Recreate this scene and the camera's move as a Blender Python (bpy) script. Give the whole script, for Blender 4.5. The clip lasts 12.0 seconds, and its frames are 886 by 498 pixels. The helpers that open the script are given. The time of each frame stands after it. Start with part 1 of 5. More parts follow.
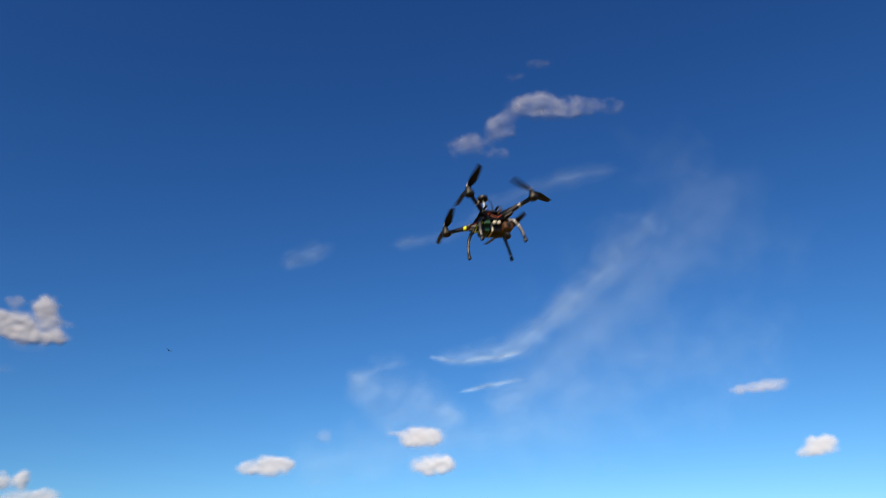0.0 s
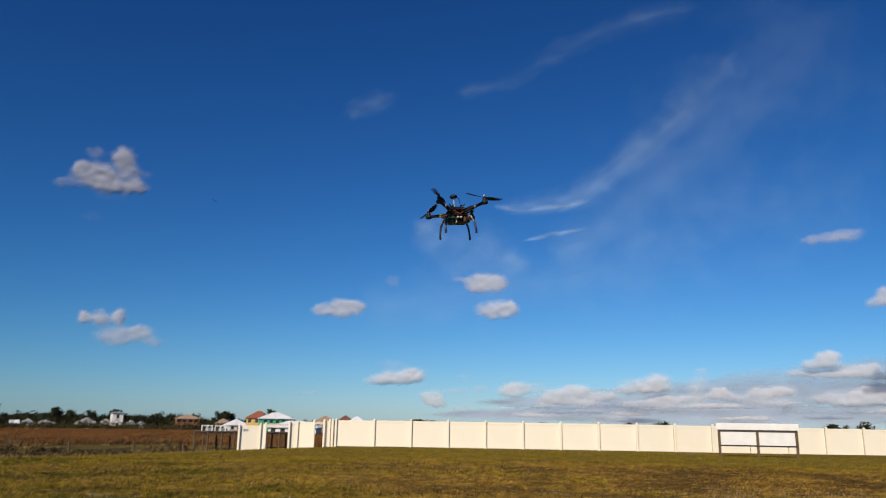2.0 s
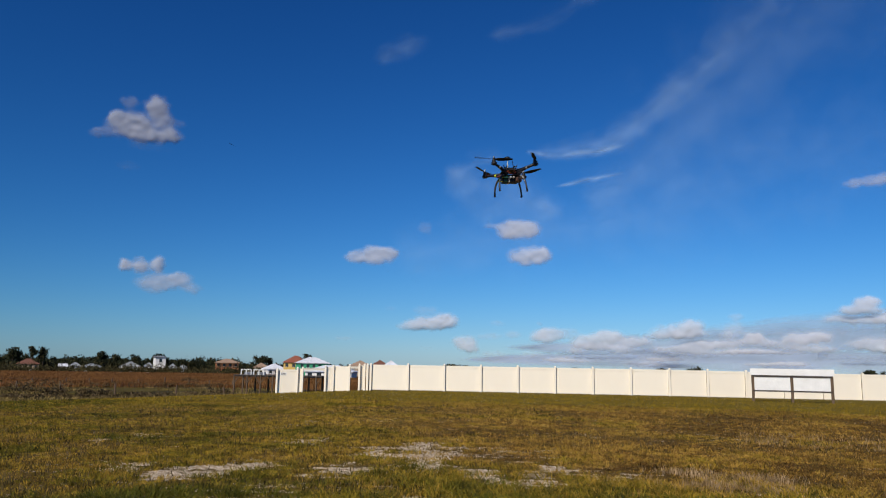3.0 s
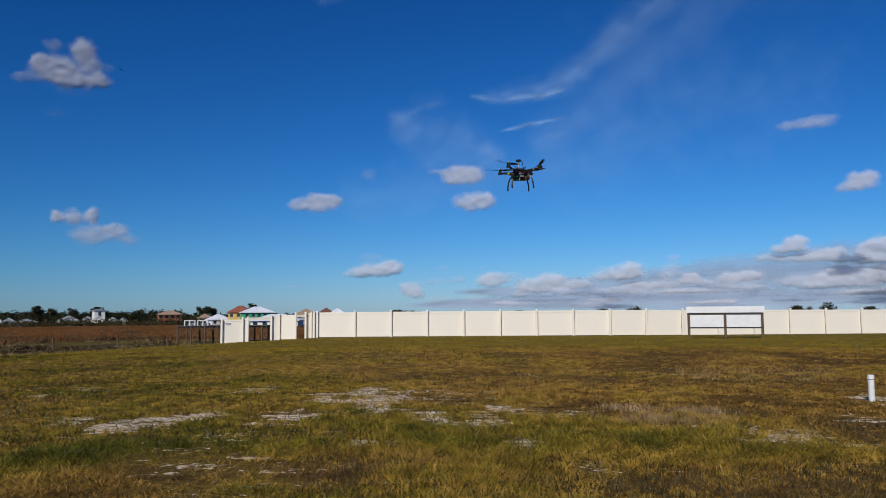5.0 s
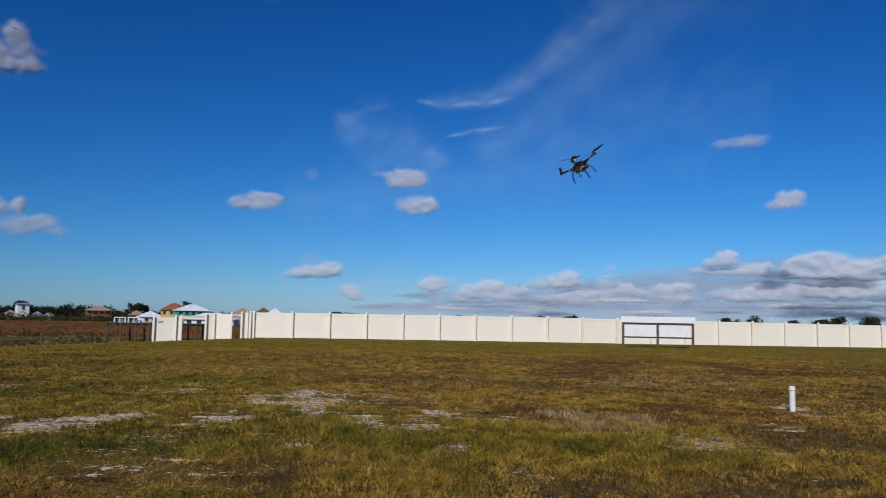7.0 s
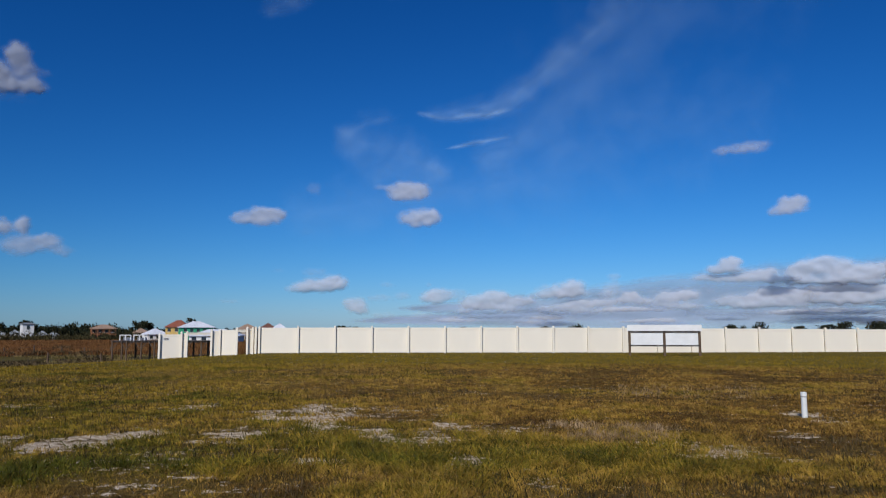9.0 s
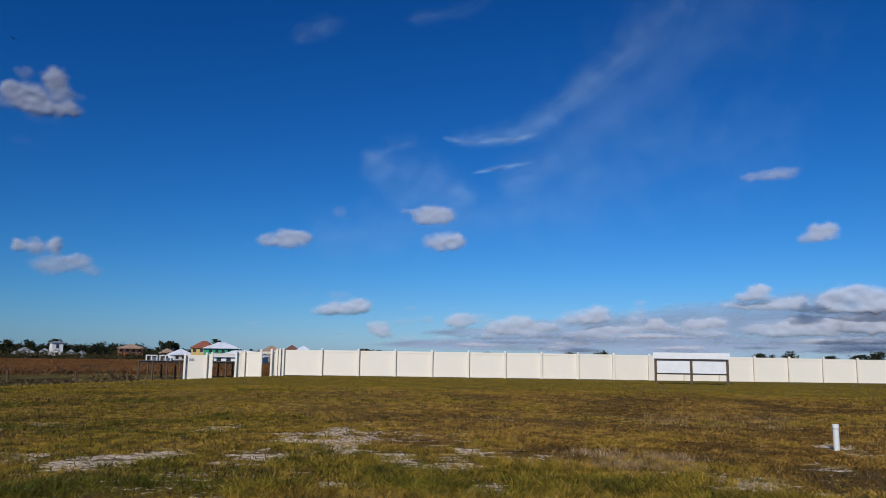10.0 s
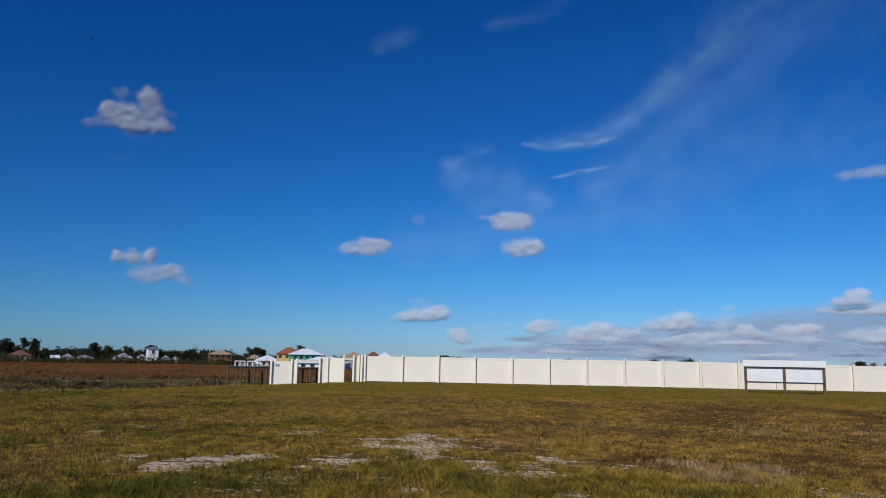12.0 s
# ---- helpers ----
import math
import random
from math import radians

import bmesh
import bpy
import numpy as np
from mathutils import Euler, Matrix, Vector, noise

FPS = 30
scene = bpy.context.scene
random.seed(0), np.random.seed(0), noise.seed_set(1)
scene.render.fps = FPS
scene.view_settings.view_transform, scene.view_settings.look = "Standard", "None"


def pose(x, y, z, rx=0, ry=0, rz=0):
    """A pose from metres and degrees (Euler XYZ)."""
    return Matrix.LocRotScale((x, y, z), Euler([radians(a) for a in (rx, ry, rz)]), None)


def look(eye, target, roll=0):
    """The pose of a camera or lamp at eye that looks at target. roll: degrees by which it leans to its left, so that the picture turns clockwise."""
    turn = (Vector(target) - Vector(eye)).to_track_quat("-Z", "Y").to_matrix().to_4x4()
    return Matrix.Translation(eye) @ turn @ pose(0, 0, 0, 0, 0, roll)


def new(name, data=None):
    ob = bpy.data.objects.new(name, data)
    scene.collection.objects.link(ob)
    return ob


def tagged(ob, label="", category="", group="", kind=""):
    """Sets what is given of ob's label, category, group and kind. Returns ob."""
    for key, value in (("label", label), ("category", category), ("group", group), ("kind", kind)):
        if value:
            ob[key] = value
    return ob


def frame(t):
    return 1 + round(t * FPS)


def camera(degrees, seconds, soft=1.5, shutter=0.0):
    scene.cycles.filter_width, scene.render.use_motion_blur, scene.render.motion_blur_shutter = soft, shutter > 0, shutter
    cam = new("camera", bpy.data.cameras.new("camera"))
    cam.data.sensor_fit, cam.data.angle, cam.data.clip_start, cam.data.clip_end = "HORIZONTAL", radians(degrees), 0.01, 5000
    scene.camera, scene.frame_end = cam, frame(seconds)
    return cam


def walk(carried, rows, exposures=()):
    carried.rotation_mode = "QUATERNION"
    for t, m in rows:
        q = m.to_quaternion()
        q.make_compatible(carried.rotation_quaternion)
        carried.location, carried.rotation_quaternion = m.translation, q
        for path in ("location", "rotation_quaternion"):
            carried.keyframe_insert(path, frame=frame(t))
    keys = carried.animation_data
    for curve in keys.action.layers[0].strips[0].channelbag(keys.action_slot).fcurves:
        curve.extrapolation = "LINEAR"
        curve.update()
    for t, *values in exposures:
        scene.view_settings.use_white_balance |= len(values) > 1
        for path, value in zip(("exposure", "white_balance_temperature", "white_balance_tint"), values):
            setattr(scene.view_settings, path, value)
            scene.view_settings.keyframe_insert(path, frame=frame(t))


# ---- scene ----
LENS = 62.28
EYE = Vector((0.0, 0.0, 1.5))
# seconds, heading (left positive), tilt, lean: a handheld camera that stands on one spot
PATH = [
    (0, -1.90, 25.20, -0.75),
    (0.1, -2.30, 24.30, -1.0),
    (0.2, -2.90, 23.40, -1.5),
    (0.5, -3.69, 21.97, -2.13),
    (1, -0.36, 19.57, -1.31),
    (1.5, 1.30, 17.46, -0.95),
    (2, 3.42, 13.46, 0.91),
    (2.5, 6.15, 12.24, 1.77),
    (3, 5.91, 9.26, 1.07),
    (3.2, 5.88, 8.26, 2.01),
    (5, 1.55, 5.08, -0.42),
    (5.5, 0.11, 5.35, -0.02),
    (6, -1.31, 5.93, 0.67),
    (6.5, -1.25, 5.79, 0.79),
    (7, -3.02, 5.41, 1.06),
    (7.2, -3.75, 5.23, 1.21),
    (8.8, -3.05, 5.32, 0.58),
    (9, -2.77, 6.34, -0.00),
    (9.5, -1.98, 7.71, 0.25),
    (10, -0.83, 8.21, 0.86),
    (10.5, 0.57, 8.24, 0.99),
    (11, 2.67, 8.32, 0.79),
    (11.5, 4.53, 8.61, 0.84),
    (12, 5.37, 8.62, 1.06),
]


def toward(heading, tilt):
    a, e = radians(heading), radians(tilt)
    return Vector((-math.sin(a) * math.cos(e), math.cos(a) * math.cos(e), math.sin(e)))


cam = camera(LENS, 12.0, soft=0.9, shutter=0.4)
SWAY = Vector((-0.07, 0, 0))                       # the body drifts a little to the left at the end


def stand(t):
    return EYE + SWAY * min(1, max(0, (t - 7.2) / 1.6))


walk(cam, [(t, look(stand(t), stand(t) + toward(h, p), r)) for t, h, p, r in PATH],
     exposures=[(0.0, 0.98, 9600, 10), (0.5, 0.78, 9500, 10), (1.0, 0.62, 9000, 10), (1.5, 0.38, 8300, 10), (2.0, 0.27, 7800, 10), (3.0, 0.18, 7000, 10), (5.0, 0.0, 6500, 10), (12.0, -0.03, 6200, 10)])

# ---- world, sun ----
SUN = Vector((-0.42, -1.2, 1.0)).normalized()      # towards the sun, behind the camera
world = bpy.data.worlds.new("world")
scene.world = world
world.use_nodes = True
wn, wl = world.node_tree.nodes, world.node_tree.links
sky = wn.new("ShaderNodeTexSky")
sky.sky_type, sky.sun_disc = "NISHITA", False
sky.sun_elevation = math.asin(SUN.z)
sky.sun_rotation = math.atan2(SUN.x, SUN.y)
sky.altitude, sky.air_density, sky.dust_density, sky.ozone_density = 0, 1.0, 0.2, 1.5
# the camera's deep, saturated blue
parts, both = wn.new("ShaderNodeSeparateColor"), wn.new("ShaderNodeCombineColor")
wl.new(sky.outputs["Color"], parts.inputs[0])
for k, (power, gain) in enumerate(((1.92, 0.0350), (1.22, 0.286), (1.01, 0.81))):
    a, b = wn.new("ShaderNodeMath"), wn.new("ShaderNodeMath")
    a.operation, b.operation = "POWER", "MULTIPLY"
    a.inputs[1].default_value, b.inputs[1].default_value = power, gain
    wl.new(parts.outputs[k], a.inputs[0])
    wl.new(a.outputs[0], b.inputs[0])
    wl.new(b.outputs[0], both.inputs[k])
# skylight is polarised, and darkest through the lens, at a right angle to the sun
way, dot = wn.new("ShaderNodeTexCoord"), wn.new("ShaderNodeVectorMath")
dot.operation = "DOT_PRODUCT"
dot.inputs[1].default_value = SUN
wl.new(way.outputs["Generated"], dot.inputs[0])
square, dim, shaded = wn.new("ShaderNodeMath"), wn.new("ShaderNodeMath"), wn.new("ShaderNodeVectorMath")
square.operation, dim.operation, shaded.operation = "MULTIPLY", "MULTIPLY_ADD", "SCALE"
wl.new(dot.outputs["Value"], square.inputs[0])
wl.new(dot.outputs["Value"], square.inputs[1])
wl.new(square.outputs[0], dim.inputs[0])
dim.inputs[1].default_value, dim.inputs[2].default_value = 0.60, 0.79
wl.new(both.outputs[0], shaded.inputs[0])
wl.new(dim.outputs[0], shaded.inputs["Scale"])
wl.new(shaded.outputs[0], wn["Background"].inputs["Color"])
wn["Background"].inputs["Strength"].default_value = 0.10
lamp = bpy.data.lights.new("sun", "SUN")
lamp.energy, lamp.angle, lamp.color = 3.85, radians(0.53), (1.0, 0.93, 0.82)
sun = new("sun", lamp)
sun.matrix_world = look(SUN * 100, (0, 0, 0))


# ---- materials ----
class Mat:
    """A node material with short ways to add and join nodes."""

    def __init__(self, name, rough=0.7, metal=0.0, spec=0.3):
        self.m = bpy.data.materials.new(name)
        self.m.use_nodes = True
        self.t = self.m.node_tree
        self.bsdf = self.t.nodes["Principled BSDF"]
        self.bsdf.inputs["Roughness"].default_value = rough
        self.bsdf.inputs["Metallic"].default_value = metal
        self.bsdf.inputs["Specular IOR Level"].default_value = spec
        self.co = self.t.nodes.new("ShaderNodeTexCoord").outputs["Object"]

    def node(self, kind, **inputs):
        n = self.t.nodes.new(kind)
        for k, v in inputs.items():
            self.put(n, k.replace("_", " "), v)
        return n

    def put(self, n, key, v):
        if isinstance(v, bpy.types.NodeSocket):
            self.t.links.new(v, n.inputs[key])
        else:
            n.inputs[key].default_value = v

    def noise(self, scale, detail=4.0, rough=0.55, co=None, stretch=None):
        co = co or self.co
        if stretch:
            mp = self.node("ShaderNodeMapping", Vector=co, Scale=stretch)
            co = mp.outputs[0]
        return self.node("ShaderNodeTexNoise", Vector=co, Scale=scale, Detail=detail, Roughness=rough).outputs[0]

    def ramp(self, fac, stops):
        r = self.t.nodes.new("ShaderNodeValToRGB")
        el = r.color_ramp.elements
        while len(el) < len(stops):
            el.new(0.5)
        for e, (p, c) in zip(el, stops):
            e.position = p
            e.color = (*c, 1) if len(c) == 3 else c
        self.t.links.new(fac, r.inputs[0])
        return r.outputs[0]

    def level(self, fac, lo, hi, a=0.0, b=1.0):
        n = self.t.nodes.new("ShaderNodeMapRange")
        n.clamp = True
        n.interpolation_type = "SMOOTHSTEP"
        for k, v in zip(("Value", "From Min", "From Max", "To Min", "To Max"), (fac, lo, hi, a, b)):
            self.put(n, k, v)
        return n.outputs[0]

    def math(self, op, a, b=0.0):
        n = self.t.nodes.new("ShaderNodeMath")
        n.operation = op
        self.put(n, 0, a)
        self.put(n, 1, b)
        return n.outputs[0]

    def mix(self, fac, a, b, blend="MIX"):
        n = self.t.nodes.new("ShaderNodeMix")
        n.data_type, n.blend_type = "RGBA", blend
        self.put(n, 0, fac)
        for i, c in ((6, a), (7, b)):
            self.put(n, i, c if isinstance(c, bpy.types.NodeSocket) else (*c, 1))
        return n.outputs[2]

    def attr(self, name):
        n = self.t.nodes.new("ShaderNodeAttribute")
        n.attribute_name = name
        return n.outputs["Fac"]

    def color(self, c):
        self.put(self.bsdf, "Base Color", c if isinstance(c, bpy.types.NodeSocket) else (*c, 1))
        return self

    def bump(self, height, strength=0.3, distance=0.02):
        n = self.node("ShaderNodeBump", Height=height, Strength=strength, Distance=distance)
        self.put(self.bsdf, "Normal", n.outputs[0])
        return self


def worn(name, c, rough=0.6, metal=0.0, vary=0.25, scale=3.0, bump=0.15, spec=0.3):
    """A painted or raw surface with stains at two scales and fine relief."""
    m = Mat(name, rough, metal, spec)
    dark = tuple(v * (1 - vary) for v in c)
    light = tuple(min(1, v * (1 + vary * 0.5)) for v in c)
    big = m.ramp(m.noise(scale, 5), [(0.3, dark), (0.62, c), (0.8, light)])
    fine = m.level(m.noise(scale * 14, 3), 0.35, 0.7, 0.88, 1.0)
    m.color(m.mix(1.0, big, m.node("ShaderNodeCombineColor", Red=fine, Green=fine, Blue=fine).outputs[0], "MULTIPLY"))
    if bump:
        m.bump(m.noise(scale * 20, 3), bump, 0.004)
    return m.m


def grained(name, c, scale=4.0, stretch=(1, 1, 0.06), rough=0.75):
    m = Mat(name, rough)
    g = m.noise(scale * 8, 5, 0.6, stretch=stretch)
    m.color(m.ramp(g, [(0.3, tuple(v * 0.5 for v in c)), (0.55, c), (0.75, tuple(min(1, v * 1.35) for v in c))]))
    m.bump(g, 0.4, 0.01)
    return m.m


def ground_material():
    m = Mat("lawn_and_sand", 0.95, 0, 0.03)
    big, mid = m.noise(0.11, 4), m.noise(0.7, 5)
    fine, flat = m.noise(9.0, 5, 0.7), m.noise(2.3, 5, 0.65, stretch=(0.5, 1.6, 1))
    green, straw, brown = (0.105, 0.085, 0.008), (0.185, 0.125, 0.024), (0.140, 0.085, 0.020)
    lawn = m.mix(m.attr("lush"), m.mix(m.level(mid, 0.38, 0.62), straw, brown), green)
    lawn = m.mix(m.level(m.math("ADD", m.math("MULTIPLY", big, 0.5), m.math("MULTIPLY", flat, 0.5)), 0.47, 0.62, 0.0, 0.75), lawn, brown)
    lawn = m.mix(m.level(m.noise(0.5, 5, 0.6), 0.50, 0.68, 0.0, 0.6), lawn, (0.085, 0.054, 0.016))
    lawn = m.mix(m.attr("mown"), lawn, m.mix(m.level(flat, 0.4, 0.6), (0.24, 0.175, 0.014), (0.17, 0.135, 0.012)))
    # dark thatch, with the shade between blades also put into the ground colour
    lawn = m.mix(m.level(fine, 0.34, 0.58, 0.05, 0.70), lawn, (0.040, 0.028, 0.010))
    soil = m.mix(m.level(fine, 0.42, 0.6), (0.34, 0.25, 0.155), (0.72, 0.60, 0.45))
    soil = m.mix(m.level(mid, 0.55, 0.7, 0, 0.5), soil, (0.16, 0.115, 0.07))
    bare = m.math("ADD", m.attr("sand"), m.math("MULTIPLY", m.math("SUBTRACT", m.math("ADD", flat, fine), 1.03), 3.0))
    open_soil = m.level(bare, 0.40, 0.66)
    c = m.mix(open_soil, lawn, soil)
    marsh = m.mix(m.level(m.noise(0.06, 5, stretch=(1, 0.3, 1)), 0.36, 0.62), (0.10, 0.040, 0.012), (0.066, 0.036, 0.012))
    rough_grass = m.mix(m.level(m.noise(0.25, 5, stretch=(1, 0.4, 1)), 0.4, 0.6), (0.100, 0.080, 0.022), (0.055, 0.042, 0.015))
    c = m.mix(m.attr("ditch"), c, rough_grass)
    c = m.mix(m.attr("marsh"), c, marsh)
    flecks = m.noise(42, 4, 0.7)
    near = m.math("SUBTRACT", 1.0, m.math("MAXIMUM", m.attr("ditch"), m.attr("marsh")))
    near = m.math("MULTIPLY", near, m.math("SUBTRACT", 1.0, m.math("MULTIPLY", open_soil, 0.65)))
    # straw litter on the noise peaks, near-black specks in its hollows
    c = m.mix(m.math("MULTIPLY", near, m.level(flecks, 0.52, 0.66, 0.0, 0.6)), c, (0.30, 0.205, 0.085))
    c = m.mix(m.math("MULTIPLY", near, m.level(flecks, 0.48, 0.34, 0.0, 0.7)), c, (0.022, 0.016, 0.008))
    m.color(c)
    m.bump(m.math("ADD", m.math("ADD", fine, mid), m.math("MULTIPLY", flecks, 0.5)), 0.9, 0.05)
    return m.m


def blade_material(name, stops, rough=0.7, grain=3.4, lo=0.58, hi=1.36, stretch=(1, 1, 1)):
    m = Mat(name, rough, 0, 0.08)
    rnd = m.t.nodes.new("ShaderNodeNewGeometry").outputs["Random Per Island"]
    place = m.math("ADD", m.math("MULTIPLY", rnd, 0.28), m.math("ADD", m.math("MULTIPLY", m.math("SUBTRACT", 1.0, m.attr("lush")), 0.55), m.math("ADD", m.attr("tone"), m.math("MULTIPLY", m.math("SUBTRACT", m.noise(1.7, 4), 0.45), 0.5))))
    c = m.ramp(place, stops)
    c = m.mix(m.level(m.noise(0.5, 5, 0.6), 0.50, 0.68, 0.0, 0.42), c, (0.085, 0.052, 0.014))
    tuft = m.level(m.noise(grain, 4, 0.65, stretch=stretch), 0.36, 0.62, lo, hi)
    m.color(m.mix(1.0, c, m.node("ShaderNodeCombineColor", Red=tuft, Green=tuft, Blue=tuft).outputs[0], "MULTIPLY"))
    return m.m


def cloud_material(name, cover, lo, hi, scale, wisp, colour=(0.56, 0.60, 0.66), relief=0.10):
    """White vapour: a soft edge eaten away by noise, lit by the sun."""
    m = Mat(name, 1.0, 0, 0)
    n = m.noise(scale, 6, 0.6)
    soft = m.math("ADD", m.attr("body"), m.math("MULTIPLY", m.math("SUBTRACT", n, 0.5), wisp))
    soft = m.math("MULTIPLY", m.level(soft, lo, hi), m.level(m.attr("body"), 0.0, 0.22))
    alpha = m.math("MULTIPLY", soft, m.math("MULTIPLY", m.attr("cover"), cover))
    m.color(m.ramp(m.noise(scale * 0.7, 5), [(0.35, tuple(v * 0.92 for v in colour)), (0.65, colour)]))
    m.put(m.bsdf, "Alpha", alpha)
    m.bump(n, relief, 40)
    return m.m


MAT_GROUND = ground_material()
MAT_BLADE = blade_material("grass_blades", [(0.00, (0.060, 0.064, 0.007)), (0.26, (0.165, 0.130, 0.014)), (0.50, (0.268, 0.168, 0.020)), (0.72, (0.335, 0.203, 0.044)), (0.92, (0.150, 0.076, 0.016)), (1.0, (0.070, 0.038, 0.010))], lo=0.52, hi=1.40)
MAT_MOWN = blade_material("mown_blades", [(0.1, (0.205, 0.140, 0.010)), (0.5, (0.235, 0.156, 0.012)), (0.9, (0.262, 0.172, 0.016))], grain=0.8, lo=0.78, hi=1.12, stretch=(0.35, 1, 1))
MAT_REED = blade_material("dry_reeds", [(0.1, (0.075, 0.032, 0.012)), (0.5, (0.13, 0.052, 0.017)), (0.9, (0.17, 0.085, 0.03))], grain=0.09, lo=0.72, hi=1.30, stretch=(0.5, 1, 1))
MAT_DRY = blade_material("bleached_stalks", [(0.2, (0.17, 0.110, 0.052)), (0.6, (0.28, 0.19, 0.100)), (0.95, (0.34, 0.24, 0.14))])
MAT_WEED = blade_material("dark_weeds", [(0.2, (0.018, 0.018, 0.008)), (0.6, (0.045, 0.036, 0.014)), (0.95, (0.11, 0.075, 0.035))])
MAT_ROUGH = blade_material("rough_weeds", [(0.1, (0.045, 0.036, 0.012)), (0.5, (0.115, 0.088, 0.026)), (0.9, (0.23, 0.165, 0.065))])


def vinyl(name, c):
    m = Mat(name, 0.4, 0, 0.4)
    dust = m.noise(0.9, 3, stretch=(1, 1, 0.3))
    m.color(m.mix(m.level(dust, 0.35, 0.7), tuple(v * 0.96 for v in c), c))
    return m.m


MAT_VINYL = vinyl("cream_vinyl", (0.80, 0.735, 0.61))
MAT_VINYL_POST = vinyl("cream_vinyl_post", (0.79, 0.725, 0.60))
MAT_WHITE = worn("white_paint", (0.78, 0.78, 0.76), 0.55, vary=0.10, scale=2.0)
MAT_PVC = worn("white_plastic_pipe", (0.78, 0.78, 0.74), 0.35, vary=0.12, scale=6.0, bump=0.05)
MAT_POST = grained("weathered_post_wood", (0.115, 0.075, 0.046))
MAT_WOOD = grained("grey_dock_wood", (0.12, 0.10, 0.085))
MAT_DARKWOOD = grained("dark_rail_wood", (0.055, 0.045, 0.040))
MAT_GLASS = Mat("window_glass", 0.08, 0, 0.6).color((0.03, 0.04, 0.05)).m
MAT_BARK = grained("bark", (0.075, 0.055, 0.040))
MAT_BAR = worn("faded_print", (0.10, 0.09, 0.08), 0.7, vary=0.2)
MAT_CUMULUS = cloud_material("cumulus_vapour", 0.84, 0.0, 1.15, 0.016, 0.5, (0.485, 0.505, 0.565), 0.0)
MAT_DECK = cloud_material("grey_cloud_deck", 0.95, -0.05, 0.70, 0.005, 0.8, (0.30, 0.37, 0.49), 0.01)
MAT_CIRRUS = cloud_material("cirrus_ice", 0.5, 0.05, 1.5, 0.005, 1.1, (0.42, 0.60, 0.80))
MAT_BANK = cloud_material("distant_vapour", 0.7, 0.0, 1.1, 0.014, 0.6, (0.27, 0.35, 0.48), 0.015)
MAT_WISP = cloud_material("torn_vapour", 0.55, 0.05, 1.35, 0.013, 1.3, (0.56, 0.60, 0.70), 0.03)


def leaf_material(name, dark, mid, light):
    return blade_material(name, [(0.15, dark), (0.5, mid), (0.9, light)])


MAT_PINE = leaf_material("dark_foliage", (0.006, 0.009, 0.005), (0.013, 0.018, 0.009), (0.028, 0.032, 0.015))
MAT_DRYSCRUB = leaf_material("dry_scrub", (0.016, 0.013, 0.008), (0.045, 0.033, 0.016), (0.12, 0.085, 0.042))
MAT_SCRUB = leaf_material("olive_scrub", (0.012, 0.012, 0.006), (0.030, 0.029, 0.012), (0.065, 0.055, 0.023))


# ---- mesh helpers ----
def mesh_of(name, bm, material, smooth=False):
    me = bpy.data.meshes.new(name)
    bm.to_mesh(me)
    bm.free()
    if smooth:
        me.polygons.foreach_set("use_smooth", [True] * len(me.polygons))
    me.materials.append(material)
    return me


def part(name, bm, material, parent=None, label="", m=None, smooth=False):
    """One mesh object under a thing or a part."""
    me = bm if isinstance(bm, bpy.types.Mesh) else mesh_of(name, bm, material, smooth)
    ob = new(name, me)
    ob.parent = parent
    if m is not None:
        ob.matrix_basis = m
    return tagged(ob, label) if label else ob


def thing(name, label, category, m=None, group="", kind=""):
    ob = new(name)
    ob.empty_display_size = 0.2
    if m is not None:
        ob.matrix_basis = m
    return tagged(ob, label, category, group, kind)


def box(sx, sy, sz, x=0, y=0, z=0, bevel=0.0, bm=None, rot=None):
    """A box with its middle at x, y and its foot at z."""
    fresh = bmesh.new()
    bmesh.ops.create_cube(fresh, size=1)
    for v in fresh.verts:
        v.co = Vector((v.co.x * sx, v.co.y * sy, v.co.z * sz))
    if bevel:
        bmesh.ops.bevel(fresh, geom=fresh.edges[:], offset=bevel, segments=2, affect="EDGES", profile=0.6)
    move = Matrix.Translation((x, y, z + sz / 2))
    bmesh.ops.transform(fresh, matrix=move @ rot if rot else move, verts=fresh.verts)
    return join(bm, fresh)


def join(bm, fresh):
    if bm is None:
        return fresh
    me = bpy.data.meshes.new("tmp")
    fresh.to_mesh(me)
    fresh.free()
    bm.from_mesh(me)
    bpy.data.meshes.remove(me)
    return bm


def tube(points, radius, sides=8, bm=None, cap=True):
    """A tube along a line of points; radius may be one for each."""
    pts = [Vector(p) for p in points]
    rad = list(radius) if isinstance(radius, (list, tuple)) else [radius] * len(pts)
    out = bm if bm is not None else bmesh.new()
    rings, side = [], None
    for i, p in enumerate(pts):
        d = (pts[min(i + 1, len(pts) - 1)] - pts[max(i - 1, 0)]).normalized()
        if side is None:
            side = d.orthogonal().normalized()
        side = (side - d * side.dot(d)).normalized()
        up = d.cross(side)
        rings.append([out.verts.new(p + (side * math.cos(k * math.tau / sides) + up * math.sin(k * math.tau / sides)) * rad[i]) for k in range(sides)])
    for a, b in zip(rings, rings[1:]):
        for k in range(sides):
            out.faces.new((a[k], a[(k + 1) % sides], b[(k + 1) % sides], b[k]))
    if cap:
        out.faces.new(list(reversed(rings[0])))
        out.faces.new(rings[-1])
    return out


